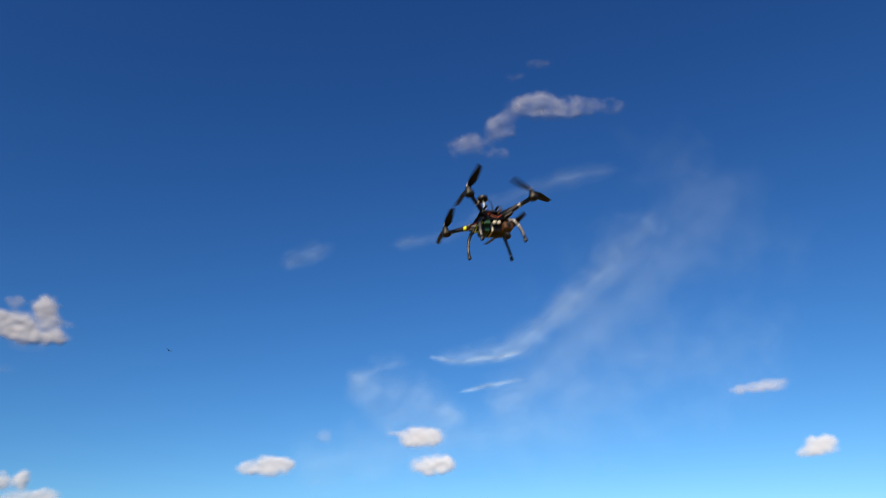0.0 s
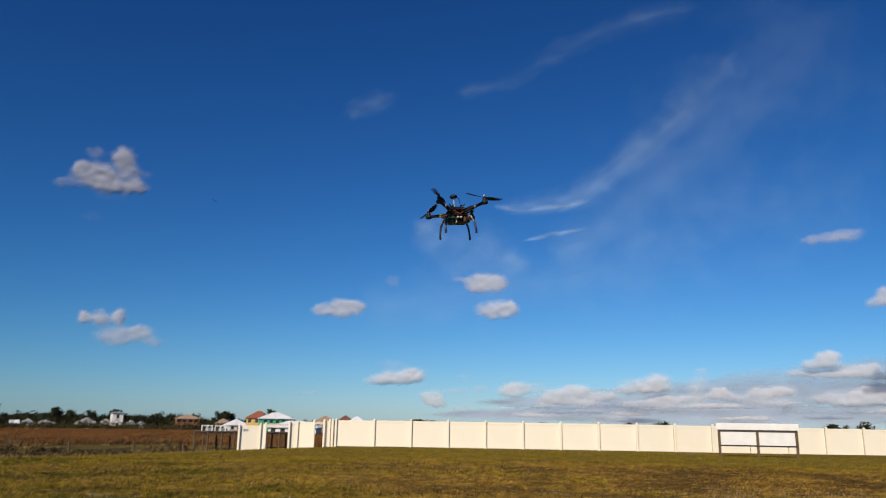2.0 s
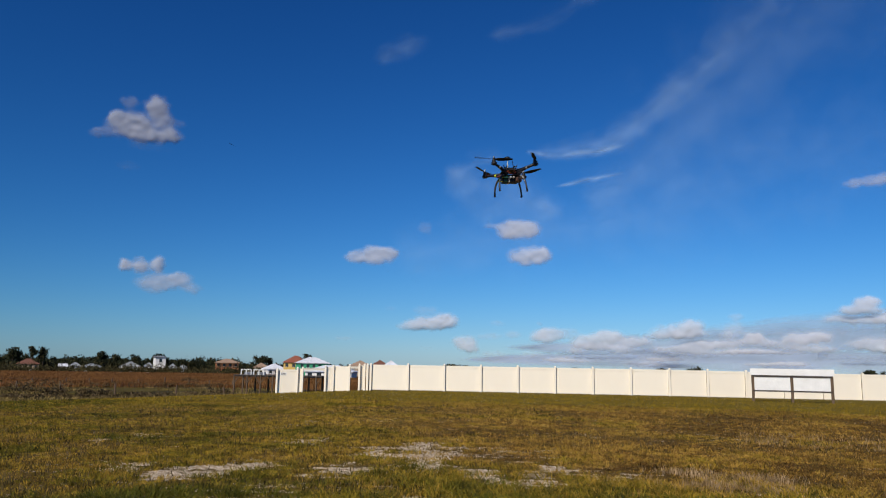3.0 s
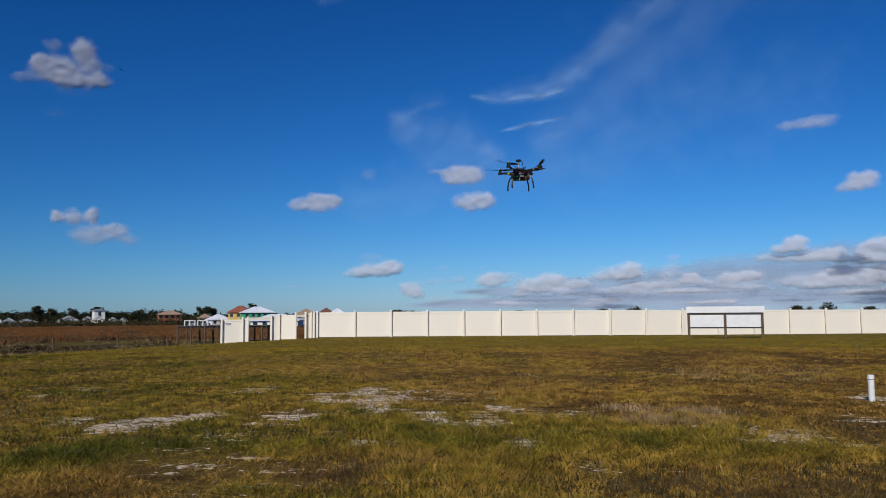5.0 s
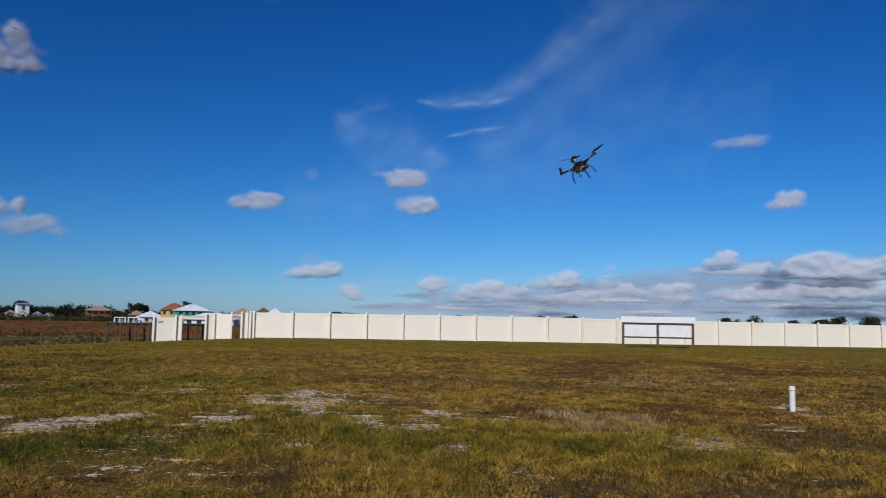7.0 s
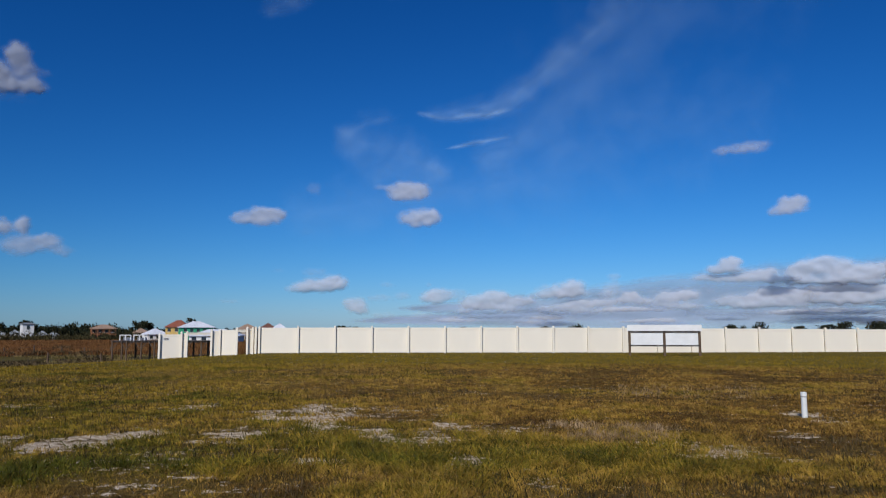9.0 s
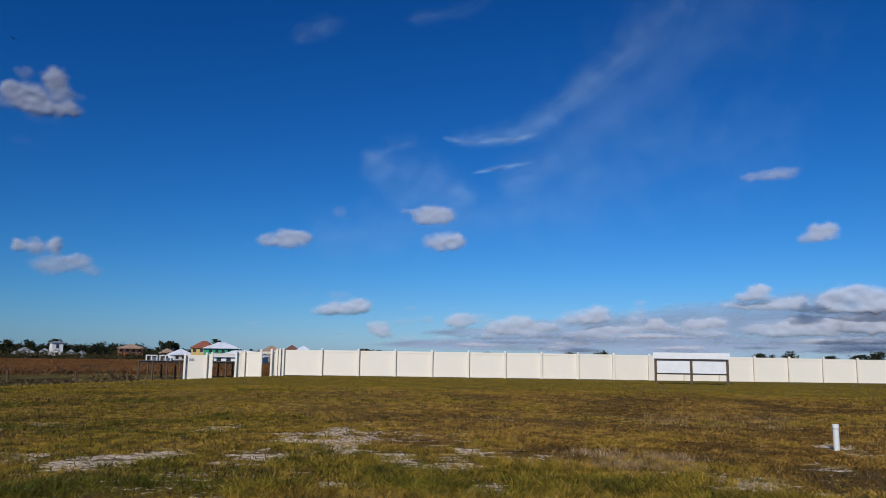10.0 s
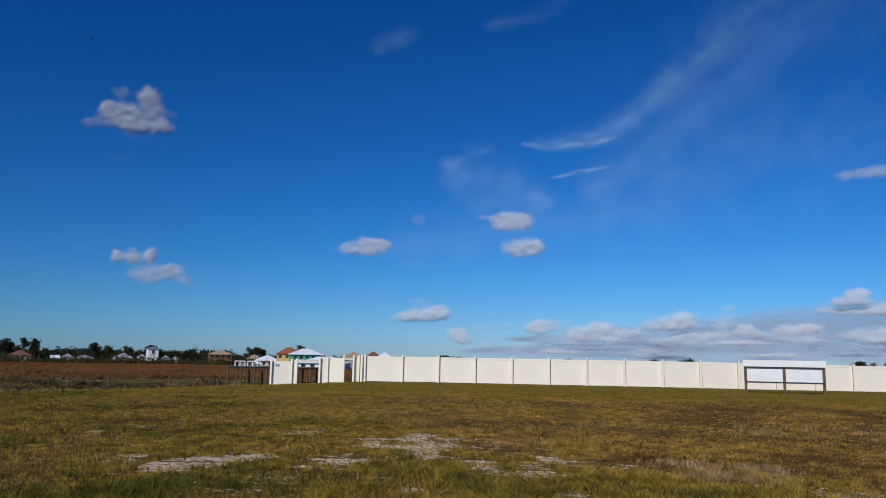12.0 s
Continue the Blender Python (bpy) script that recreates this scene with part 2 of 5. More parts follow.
def lathe(profile, sides=20, bm=None, m=None):
    """A turned form from (radius, height) pairs, bottom to top."""
    out = bmesh.new()
    rings = [[out.verts.new((max(r, 1e-4) * math.cos(k * math.tau / sides), max(r, 1e-4) * math.sin(k * math.tau / sides), z)) for k in range(sides)] for r, z in profile]
    for a, b in zip(rings, rings[1:]):
        for k in range(sides):
            out.faces.new((a[k], a[(k + 1) % sides], b[(k + 1) % sides], b[k]))
    out.faces.new(list(reversed(rings[0])))
    out.faces.new(rings[-1])
    if m is not None:
        bmesh.ops.transform(out, matrix=m, verts=out.verts)
    return join(bm, out)


def sheet(name, verts, faces, material, attrs=None, smooth=True):
    """A mesh from arrays, with numbers kept on its points."""
    me = bpy.data.meshes.new(name)
    me.vertices.add(len(verts))
    me.vertices.foreach_set("co", np.asarray(verts, dtype=np.float32).ravel())
    faces = np.asarray(faces, dtype=np.int32)
    k = faces.shape[1]
    me.loops.add(faces.size)
    me.loops.foreach_set("vertex_index", faces.ravel())
    me.polygons.add(len(faces))
    me.polygons.foreach_set("loop_start", np.arange(0, faces.size, k, dtype=np.int32))
    me.polygons.foreach_set("use_smooth", np.full(len(faces), smooth))
    me.update(calc_edges=True)
    for key, values in (attrs or {}).items():
        me.attributes.new(key, "FLOAT", "POINT").data.foreach_set("value", np.asarray(values, dtype=np.float32).ravel())
    me.materials.append(material)
    return new(name, me)


def grid_faces(rows, cols, closed=False):
    i, j = np.meshgrid(np.arange(rows - 1), np.arange(cols if closed else cols - 1), indexing="ij")
    j2 = (j + 1) % cols
    return np.stack([i * cols + j, i * cols + j2, (i + 1) * cols + j2, (i + 1) * cols + j], -1).reshape(-1, 4)


LATTICE = np.random.default_rng(7).random((256, 256))


def value_noise(x, y, scale, octaves=4):
    """Smooth noise from 0 to 1 over the plan."""
    total, weight, amp = 0.0, 0.0, 1.0
    for o in range(octaves):
        u, v = np.asarray(x) * scale + 17.3 * o, np.asarray(y) * scale + 9.1 * o
        i, j = np.floor(u).astype(int), np.floor(v).astype(int)
        fu, fv = u - i, v - j
        fu, fv = fu * fu * (3 - 2 * fu), fv * fv * (3 - 2 * fv)
        g = lambda a, b: LATTICE[a % 256, b % 256]
        total = total + amp * ((g(i, j) * (1 - fu) + g(i + 1, j) * fu) * (1 - fv) + (g(i, j + 1) * (1 - fu) + g(i + 1, j + 1) * fu) * fv)
        weight, amp, scale = weight + amp, amp * 0.5, scale * 2.03
    return total / weight


def step(x, lo, hi):
    s = np.clip((np.asarray(x, dtype=float) - lo) / (hi - lo), 0, 1)
    return s * s * (3 - 2 * s)


# ---- ground ----
BRINK_A, BRINK_N = np.array([-16.6, 27.3]), np.array([-0.934, 0.356])
LOW = -1.2


def fall(x, y):
    """How far the land has dropped from the mown rise to the low fields, 0 to 1."""
    left = ((np.asarray(x) - BRINK_A[0]) * BRINK_N[0] + (np.asarray(y) - BRINK_A[1]) * BRINK_N[1]) / 16.0
    return np.maximum(step(left, 0, 1), step(y, 53, 80))


def height(x, y):
    r = np.hypot(x, y)
    lump = (value_noise(x, y, 0.35, 3) - 0.5) * 0.05 * step(np.hypot(x, y), 2, 8) * (1 - step(y, 36, 46))
    return LOW * fall(x, y) - 1.7 * np.clip((r - 90) / 290, 0, 1) * step(fall(x, y), 0.9, 1) + lump


# bare sandy patches on the plan: x, y, half width, half depth, strength
PATCHES = [
    (-4.20, 10.25, 0.75, 1.45, 1),
    (-5.77, 10.63, 0.44, 0.89, 0.7),
    (-2.57, 7.48, 0.46, 0.84, 0.3),
    (-2.69, 11.21, 0.46, 1.00, 0.8),
    (-1.85, 13.03, 0.99, 2.19, 0.9),
    (-1.90, 11.09, 0.69, 0.98, 0.9),
    (-0.38, 10.73, 0.44, 0.91, 0.8),
    (0.28, 10.91, 0.45, 1.21, 0.85),
    (-0.97, 8.78, 0.30, 0.52, 0.7),
    (0.54, 8.59, 0.47, 0.72, 0.7),
    (1.30, 7.09, 0.29, 0.48, 0.6),
    (2.44, 6.86, 0.23, 0.35, 0.5),
    (3.15, 9.52, 0.33, 0.61, 0.6),
    (3.90, 9.17, 0.69, 0.65, 0.8),
    (6.99, 13.02, 0.40, 0.82, 0.9),
    (6.39, 14.42, 0.50, 0.80, 0.4),
    (-0.33, 13.65, 0.75, 1.10, 0.6),
    (-4.23, 14.76, 0.51, 1.31, 0.6),
    (-5.57, 10.63, 0.22, 0.43, 0.9),
    (-7.83, 14.77, 0.61, 1.07, 0.5),
    (5.47, 10.90, 0.30, 0.57, 0.5),
    (1.25, 11.53, 0.40, 0.77, 0.6),
    (-3.03, 8.24, 0.34, 0.45, 0.5),
    (-0.45, 6.86, 0.28, 0.40, 0.4),
    (4.76, 18.76, 1.17, 1.02, 0.35),
]


def sandiness(x, y):
    s = np.zeros(np.shape(x))
    warp = (value_noise(x, y * 1.7, 1.6, 5) - 0.5) * 3.4
    for px, py, a, b, k in PATCHES:
        r = np.hypot((x - px) / a, (y - py) / b)
        s = np.maximum(s, k * step(1.35 - r + warp, 0.0, 1.1))
    speck = step(value_noise(x, y, 0.55, 5), 0.60, 0.78) * 0.3 * step(30 - np.hypot(x, y), 0, 12)
    return np.maximum(s, speck)


def lushness(x, y):
    """Where the grass is green and thick rather than dry, 0 to 1."""
    r = np.hypot(x, y)
    belt = np.exp(-((r - 8.8 + 1.8 * (value_noise(x, y, 0.3, 2) - 0.5)) / 0.75) ** 2) * (0.1 + 1.3 * value_noise(x + 9, y, 0.8, 3)) * (1 - 0.55 * step(x, 1.5, 4.0)) * (1 + 0.5 * step(-x, 2.5, 5.0))
    dead = np.clip(0.9 * step(-x, 0.8, 3.2) * step(value_noise(x, y, 0.9, 3), 0.30, 0.55) + step(value_noise(x + 7, y + 3, 0.7, 3), 0.56, 0.68), 0, 1) * step(-r, -8.4, -6.8)
    return np.clip(-0.8 * dead + 0.8 * belt + 0.42 * step(value_noise(x + 40, y * 1.2, 0.42, 4), 0.46, 0.66) - 0.15 * step(r, 9, 12) + 0.5 * (value_noise(x, y, 1.6, 3) - 0.45), -0.45, 1)


def marshness(x, y):
    r = np.hypot(x, y) + (value_noise(x, y, 0.05, 3) - 0.5) * 26
    return step(r, 86, 96) * step(fall(x, y), 0.8, 1.0)


def ground():
    az = np.radians(np.concatenate([np.arange(-44, 44, 0.2), np.arange(44, 316, 2.0)]))
    radius = np.concatenate([[0], 0.4 * (4700 / 0.4) ** (np.linspace(0, 1, 320))])
    r, a = np.meshgrid(radius, az, indexing="ij")
    x, y = r * np.sin(a), r * np.cos(a)
    z = height(x, y)
    ditch = step(fall(x, y), 0.15, 0.5)
    mown = step(np.hypot(x, y) + (value_noise(x, y, 0.2, 2) - 0.5) * 8, 27, 33) * (1 - ditch)
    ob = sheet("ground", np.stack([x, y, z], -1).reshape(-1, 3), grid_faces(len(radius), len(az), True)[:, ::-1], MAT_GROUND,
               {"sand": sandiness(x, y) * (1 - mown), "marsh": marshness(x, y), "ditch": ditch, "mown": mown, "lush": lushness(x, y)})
    tagged(ob, "patchy olive-brown grass field with bare sandy spots", "ground", kind="structure")


ground()


# ---- clouds ----
def sky_place(az, el, dist):
    a, e = radians(az), radians(el)
    return EYE + dist * Vector((math.sin(a) * math.cos(e), math.cos(a) * math.cos(e), math.sin(e)))


def facing(az, el, dist):
    """A pose in the sky: x to the right, y away from the camera, z up."""
    return Matrix.Translation(sky_place(az, el, dist)) @ pose(0, 0, 0, el, 0, -az)


def cumulus(label, lobes, seed, dist, material=MAT_CUMULUS):
    """A heaped cloud of lobes (heading, elevation, half width, half height, density), in degrees, each over a flattened base."""
    rows = np.array(lobes)
    az, el = rows[:, 0].mean(), rows[:, 1].mean()
    cx, cz, rx, rz, dense = (rows[:, 0] - az) * math.cos(radians(el)), rows[:, 1] - el, rows[:, 2] * math.cos(radians(el)), rows[:, 3], rows[:, 4]
    lo_x, hi_x = (cx - 1.6 * rx).min(), (cx + 1.6 * rx).max()
    lo_z, hi_z = (cz - 1.6 * rz).min(), (cz + 1.8 * rz).max()
    nx, nz = int(np.clip((hi_x - lo_x) / 0.07, 28, 150)), int(np.clip((hi_z - lo_z) / 0.06, 22, 90))
    u, w = np.meshgrid(np.linspace(lo_x, hi_x, nx), np.linspace(lo_z, hi_z, nz), indexing="xy")
    grain = 1.3 / float(np.median(rz))
    x = u + (value_noise(u + seed * 3.1, w, grain, 3) - 0.5) * 0.9 * float(np.median(rz))
    z = w + (value_noise(u, w + seed * 2.3, grain, 3) - 0.5) * 0.8 * float(np.median(rz))
    clear = np.ones(u.shape)
    for k in range(len(rows)):
        up = (z - cz[k]) / (rz[k] * np.where(z < cz[k], 0.86, 0.98))
        q = np.hypot((x - cx[k]) / (0.94 * rx[k]), up)
        clear = clear * (1 - dense[k] * step(-q, -1.35, -0.45))
    field = 1 - clear
    field[[0, -1]], field[:, [0, -1]] = 0, 0
    swell = field ** 0.6
    billow = value_noise(u + seed, w * 1.2, grain * 1.2, 2)
    swell = swell * (0.75 + 0.5 * billow) * float(np.median(rz)) * 1.5
    for grid in (swell,) * 10 + (field,) * 3:
        grid[1:-1, 1:-1] = (grid[1:-1, 1:-1] * 2 + grid[:-2, 1:-1] + grid[2:, 1:-1] + grid[1:-1, :-2] + grid[1:-1, 2:]) / 6
    metres = dist * radians(1)
    verts = np.stack([u * metres, -(0.46 if el < 6 else 0.27) * swell * metres, w * metres], -1).reshape(-1, 3)
    quads = grid_faces(nz, nx)
    quads = quads[field.ravel()[quads].max(1) > 0.004]
    used, quads = np.unique(quads, return_inverse=True)
    ob = sheet("cloud", verts[used], quads.reshape(-1, 4), material,
               {"body": field.ravel()[used], "cover": np.ones(len(used))})
    ob.matrix_basis = facing(az, el, dist)
    return tagged(ob, label, "cloud", "clouds", "structure")


cumulus("large white cumulus cloud with a ragged top", [(-29.8, 16.81, 1.89, 1.04, 1), (-30.87, 17.15, 0.75, 0.65, 0.9), (-28.23, 18.34, 0.95, 0.9, 0.95), (-27.74, 17.54, 0.85, 0.81, 0.8), (-27.22, 16.48, 1.02, 0.56, 1), (-28.64, 16.29, 1.68, 0.58, 0.95), (-31.86, 16.1, 0.92, 0.46, 0.45), (-30.08, 18.45, 0.79, 0.55, 0.4), (-26.57, 17.4, 0.59, 0.37, 0.25), (-28.57, 15.53, 2.13, 0.41, 0.16)], 40, 3300)
cumulus("two-part white cumulus cloud", [(-29.48, 6.94, 0.53, 0.56, 0.95), (-28.46, 6.91, 0.77, 0.56, 0.9), (-27.26, 7.11, 0.6, 0.71, 0.9), (-26.86, 5.86, 2.02, 0.71, 0.62), (-25.75, 6.12, 1.21, 0.54, 0.55), (-24.85, 5.42, 0.91, 0.42, 0.5), (-27.52, 5.42, 1.34, 0.52, 0.4)], 41, 3325)
cumulus("thin faint scrap of cloud", [(-29.92, 14.04, 1.2, 0.44, 0.17)], 42, 3350)
cumulus("small white cumulus cloud", [(-12.56, 8.42, 1.15, 0.57, 0.75), (-11.25, 8.73, 1.33, 0.7, 0.9), (-10.1, 8.81, 0.8, 0.53, 0.8), (-11.41, 8.24, 1.78, 0.4, 0.5)], 43, 3375)
cumulus("small bright cumulus cloud", [(-0.3, 10.79, 1.48, 0.79, 0.95), (0.94, 10.88, 0.98, 0.61, 0.8), (-1.82, 11.05, 0.99, 0.35, 0.45), (0.01, 10.39, 1.61, 0.4, 0.6)], 44, 3400)
cumulus("small rounded cumulus cloud", [(0.33, 8.68, 1.2, 0.75, 0.85), (1.65, 8.86, 1.06, 0.7, 0.9), (1.04, 8.46, 1.6, 0.44, 0.6)], 45, 3425)
cumulus("thin faint scrap of cloud", [(-7.34, 10.83, 0.67, 0.62, 0.28)], 46, 3450)
cumulus("thin faint scrap of cloud", [(-7.84, 7.6, 0.8, 0.35, 0.14)], 47, 3475)
cumulus("small bright cumulus cloud", [(28.39, 8.86, 1.04, 0.63, 0.95), (28.92, 9.06, 0.71, 0.47, 0.8), (27.65, 8.43, 0.88, 0.4, 0.7), (28.65, 8.45, 1.11, 0.35, 0.5)], 48, 3500)
cumulus("flat thin cloud", [(25.04, 13.08, 1.86, 0.4, 0.4), (26.18, 13.26, 1.43, 0.4, 0.4), (24.09, 13.0, 0.91, 0.32, 0.3), (25.79, 12.86, 1.64, 0.24, 0.3)], 49, 3525)
cumulus("low white cumulus cloud with a grey base", [(-6.83, 3.42, 2.28, 0.57, 0.9), (-5.62, 3.66, 1.05, 0.66, 0.85), (-8.11, 3.17, 1.31, 0.39, 0.5), (-7.2, 4.41, 1.14, 0.48, 0.3), (-7.38, 3.01, 1.75, 0.22, 0.4)], 50, 3550)
cumulus("low grey cumulus cloud", [(-4.01, 1.94, 1.05, 0.66, 0.7), (-3.74, 1.59, 0.88, 0.44, 0.6), (-4.62, 2.1, 0.61, 0.35, 0.4)], 51, 3575)
cumulus("thin grey streak of cloud", [(-13.48, 2.15, 0.85, 0.17, 0.3), (-7.04, 1.54, 0.7, 0.17, 0.2)], 52, 3600)
cumulus("low broken cumulus cloud", [(-1.58, 3.51, 0.79, 0.26, 0.25), (-2.13, 2.49, 1.23, 0.35, 0.35), (-0.37, 2.65, 0.71, 0.35, 0.4), (-1.89, 1.18, 1.14, 0.26, 0.35), (1.01, 1.17, 0.97, 0.35, 0.4), (1.69, 3.55, 0.31, 0.22, 0.3)], 53, 3625)
cumulus("low white cumulus cloud", [(2.36, 2.72, 1.32, 0.62, 0.85), (1.84, 2.36, 1.06, 0.4, 0.7), (4.04, 2.74, 0.97, 0.53, 0.35), (3.57, 0.98, 0.53, 0.18, 0.4), (-10.0, 4.6, 0.69, 0.22, 0.15)], 54, 3650)
cumulus("long low cumulus cloud", [(6.76, 2.54, 1.49, 0.57, 0.95), (5.1, 2.18, 1.14, 0.57, 0.8), (6.02, 1.88, 2.2, 0.35, 0.7), (8.81, 2.21, 1.4, 0.48, 0.7), (7.76, 1.59, 1.14, 0.39, 0.6), (4.49, 1.47, 0.7, 0.22, 0.6)], 55, 3675)
cumulus("low grey cumulus cloud with a bright top", [(11.57, 2.96, 1.83, 0.65, 0.7), (12.93, 3.39, 1.04, 0.52, 0.85), (12.5, 2.83, 1.73, 0.39, 0.75), (10.15, 2.61, 0.87, 0.35, 0.5)], 56, 3700)
cumulus("long flat low cumulus cloud", [(13.34, 1.97, 1.9, 0.43, 0.8), (15.02, 2.11, 1.71, 0.39, 0.7), (11.64, 1.66, 2.17, 0.35, 0.6), (13.97, 1.46, 2.15, 0.21, 0.6), (16.05, 1.56, 1.53, 0.26, 0.6)], 57, 3725)
cumulus("ragged upright scrap of cloud", [(15.78, 3.09, 0.77, 0.77, 0.4), (16.0, 4.07, 0.64, 0.3, 0.4), (15.24, 2.66, 0.69, 0.43, 0.4)], 58, 3750)
cumulus("small bright low cumulus cloud", [(17.09, 2.58, 0.81, 0.38, 1), (16.76, 2.28, 0.94, 0.3, 0.8), (17.69, 2.2, 1.1, 0.34, 0.6)], 59, 3775)
cumulus("long low cumulus cloud", [(19.71, 2.57, 0.92, 0.38, 0.8), (21.09, 2.61, 1.16, 0.41, 0.9), (20.38, 2.32, 1.88, 0.21, 0.8), (18.7, 2.03, 1.68, 0.38, 0.6), (20.88, 1.78, 1.66, 0.33, 0.7)], 60, 3800)
cumulus("low white cumulus cloud", [(24.07, 4.79, 0.9, 0.57, 1), (24.53, 4.98, 0.57, 0.41, 0.9), (23.26, 4.4, 0.99, 0.37, 0.8), (24.21, 4.34, 1.31, 0.24, 0.7)], 61, 3825)
cumulus("long grey-based cumulus cloud", [(25.75, 3.83, 1.69, 0.56, 0.85), (26.79, 4.17, 0.72, 0.4, 0.7), (22.48, 3.84, 1.32, 0.33, 0.6), (24.19, 3.73, 2.04, 0.37, 0.75), (27.48, 3.6, 1.75, 0.32, 0.8)], 62, 3850)
cumulus("large heaped cumulus cloud", [(29.97, 4.56, 1.63, 0.62, 1), (30.8, 4.3, 1.7, 0.77, 0.95), (28.91, 4.04, 1.33, 0.7, 0.9), (31.91, 3.81, 1.52, 0.61, 0.9), (33.09, 3.93, 1.13, 0.68, 0.9), (29.58, 3.4, 2.73, 0.31, 0.85), (32.25, 3.27, 2.28, 0.27, 0.8)], 63, 3875)
cumulus("broad low cumulus cloud", [(27.02, 2.69, 1.35, 0.56, 0.9), (26.18, 2.34, 1.36, 0.52, 0.8), (28.15, 2.41, 1.65, 0.67, 0.9), (24.37, 2.11, 1.79, 0.49, 0.75), (22.88, 2.89, 0.33, 0.21, 0.5), (26.7, 1.78, 3.19, 0.28, 0.8)], 64, 3900)
cumulus("broad bright low cumulus cloud", [(29.72, 2.55, 1.24, 0.54, 0.95), (31.24, 2.76, 1.53, 0.61, 1), (32.21, 2.44, 1.74, 0.68, 0.95), (30.54, 2.0, 3.08, 0.31, 0.85), (33.5, 2.58, 1.49, 0.67, 0.95), (35.04, 2.26, 1.84, 0.55, 0.9)], 65, 3925)
cumulus("heaped cumulus cloud", [(34.83, 4.25, 1.33, 0.59, 0.95), (35.73, 3.78, 1.83, 0.66, 0.9), (34.18, 3.6, 1.86, 0.33, 0.8), (37.21, 3.87, 1.44, 0.5, 0.9)], 66, 3950)
cumulus("torn thin white cloud", [(4.47, 33.24, 2.35, 1.11, 0.5), (7.52, 34.29, 1.75, 1.19, 0.6), (10.98, 35.68, 3.09, 1.09, 0.75), (13.96, 35.24, 2.14, 0.91, 0.6), (17.18, 35.17, 1.81, 0.82, 0.4), (6.85, 32.26, 1.52, 0.6, 0.3)], 67, 3975, MAT_WISP)
cumulus("torn thin white cloud", [(11.2, 38.87, 1.4, 0.42, 0.3), (8.97, 38.08, 1.18, 0.34, 0.22)], 68, 4000, MAT_WISP)


def cirrus(rows, cover, seed, dist, streak=3.0, material=MAT_CIRRUS, label="thin white wind-swept cirrus streak in a blue sky"):
    """A wind-drawn veil of ice cloud along a curve of (heading, elevation, width) in degrees."""
    pts = np.array(rows)
    t = np.linspace(0, len(pts) - 1, 12 * len(pts))
    line = np.stack([np.interp(t, np.arange(len(pts)), pts[:, k]) for k in range(3)], -1)
    for _ in range(6):
        line[1:-1] = (line[:-2] + 2 * line[1:-1] + line[2:]) / 4
    d = np.gradient(line[:, :2], axis=0)
    d /= np.linalg.norm(d, axis=1)[:, None] + 1e-9
    across = np.linspace(-1, 1, 17)
    fray = (value_noise(t * 0.9 + seed, t * 0 + seed, 1.0, 3) - 0.5)
    az = line[:, 0][:, None] - d[:, 1][:, None] * across * 1.8 * line[:, 2][:, None] * (1 + fray[:, None])
    el = line[:, 1][:, None] + d[:, 0][:, None] * across * 1.8 * line[:, 2][:, None] * (1 + fray[:, None])
    a, e = np.radians(az), np.radians(el)
    verts = dist * np.stack([np.sin(a) * np.cos(e), np.cos(a) * np.cos(e), np.sin(e)], -1)
    verts += (value_noise(az * 0.8, el * 0.8 + seed, 1.0, 3) * 40)[..., None] * np.array([0, 1, 0])
    ends = np.minimum(step(t, 0, 0.5), step(len(pts) - 1 - t, 0, 0.9))[:, None]
    thread = value_noise(across[None] * streak + 0 * az + seed, t[:, None] * 0.55 + across[None] * 0.4, 1.0, 4)
    body = ends * (1 - np.abs(across[None])) ** 1.5 * (0.35 + 1.1 * thread)
    ob = sheet("cirrus_cloud", verts.reshape(-1, 3) + np.array(EYE), grid_faces(len(t), 17), material,
               {"body": body, "cover": np.full(az.shape, cover)})
    return tagged(ob, label, "cloud", "cirrus", "structure")


cirrus([(0.44, 16.94, 0.4), (3.11, 16.8, 0.7), (7.95, 17.7, 1.2), (10.34, 19.37, 1.5), (12.98, 21.08, 1.6), (15.87, 23.09, 1.7), (18.8, 25.4, 2.2), (21.5, 27.6, 2.4)], 0.56, 1, 4300)
cirrus([(0.2, 16.95, 0.2), (1.73, 16.68, 0.36), (3.79, 16.57, 0.34), (6.77, 16.86, 0.36), (9.2, 17.3, 0.2)], 0.85, 2, 4250, 1.5)
cirrus([(2.6, 14.1, 0.10), (5.28, 14.61, 0.26), (6.87, 14.89, 0.24), (8.9, 15.1, 0.08)], 0.9, 3, 4260, 1.2)
cirrus([(-6.4, 15.9, 0.9), (-3.35, 14.44, 1.9), (-0.64, 13.52, 2.3), (2.04, 12.67, 2.2), (4.5, 11.4, 1.2)], 0.62, 4, 4330)
cirrus([(-5.6, 15.0, 0.25), (-3.34, 16.11, 0.4), (1.2, 16.9, 0.35)], 0.3, 5, 4340)
cirrus([(4.7, 12.06, 1.8), (7.85, 13.8, 3.0), (11.19, 17.05, 4.2), (17.55, 20.8, 5.2), (23.59, 25.6, 5.8), (29, 31, 6)], 0.30, 6, 4400)
cirrus([(-12, 8.0, 2.0), (-3, 10.0, 3.4), (6, 11.2, 4.0), (14, 12.6, 4.2), (24, 15.5, 4.0), (32, 19.0, 2.5)], 0.30, 9, 4450, 1.5)
cirrus([(-3.2, 25.5, 0.6), (1.1, 26.21, 0.8), (3.57, 27.18, 0.9), (6.08, 28.53, 0.9), (9.55, 29.5, 0.8), (14.42, 30.5, 0.9), (19.03, 30.27, 1.1)], 0.3, 7, 4350)
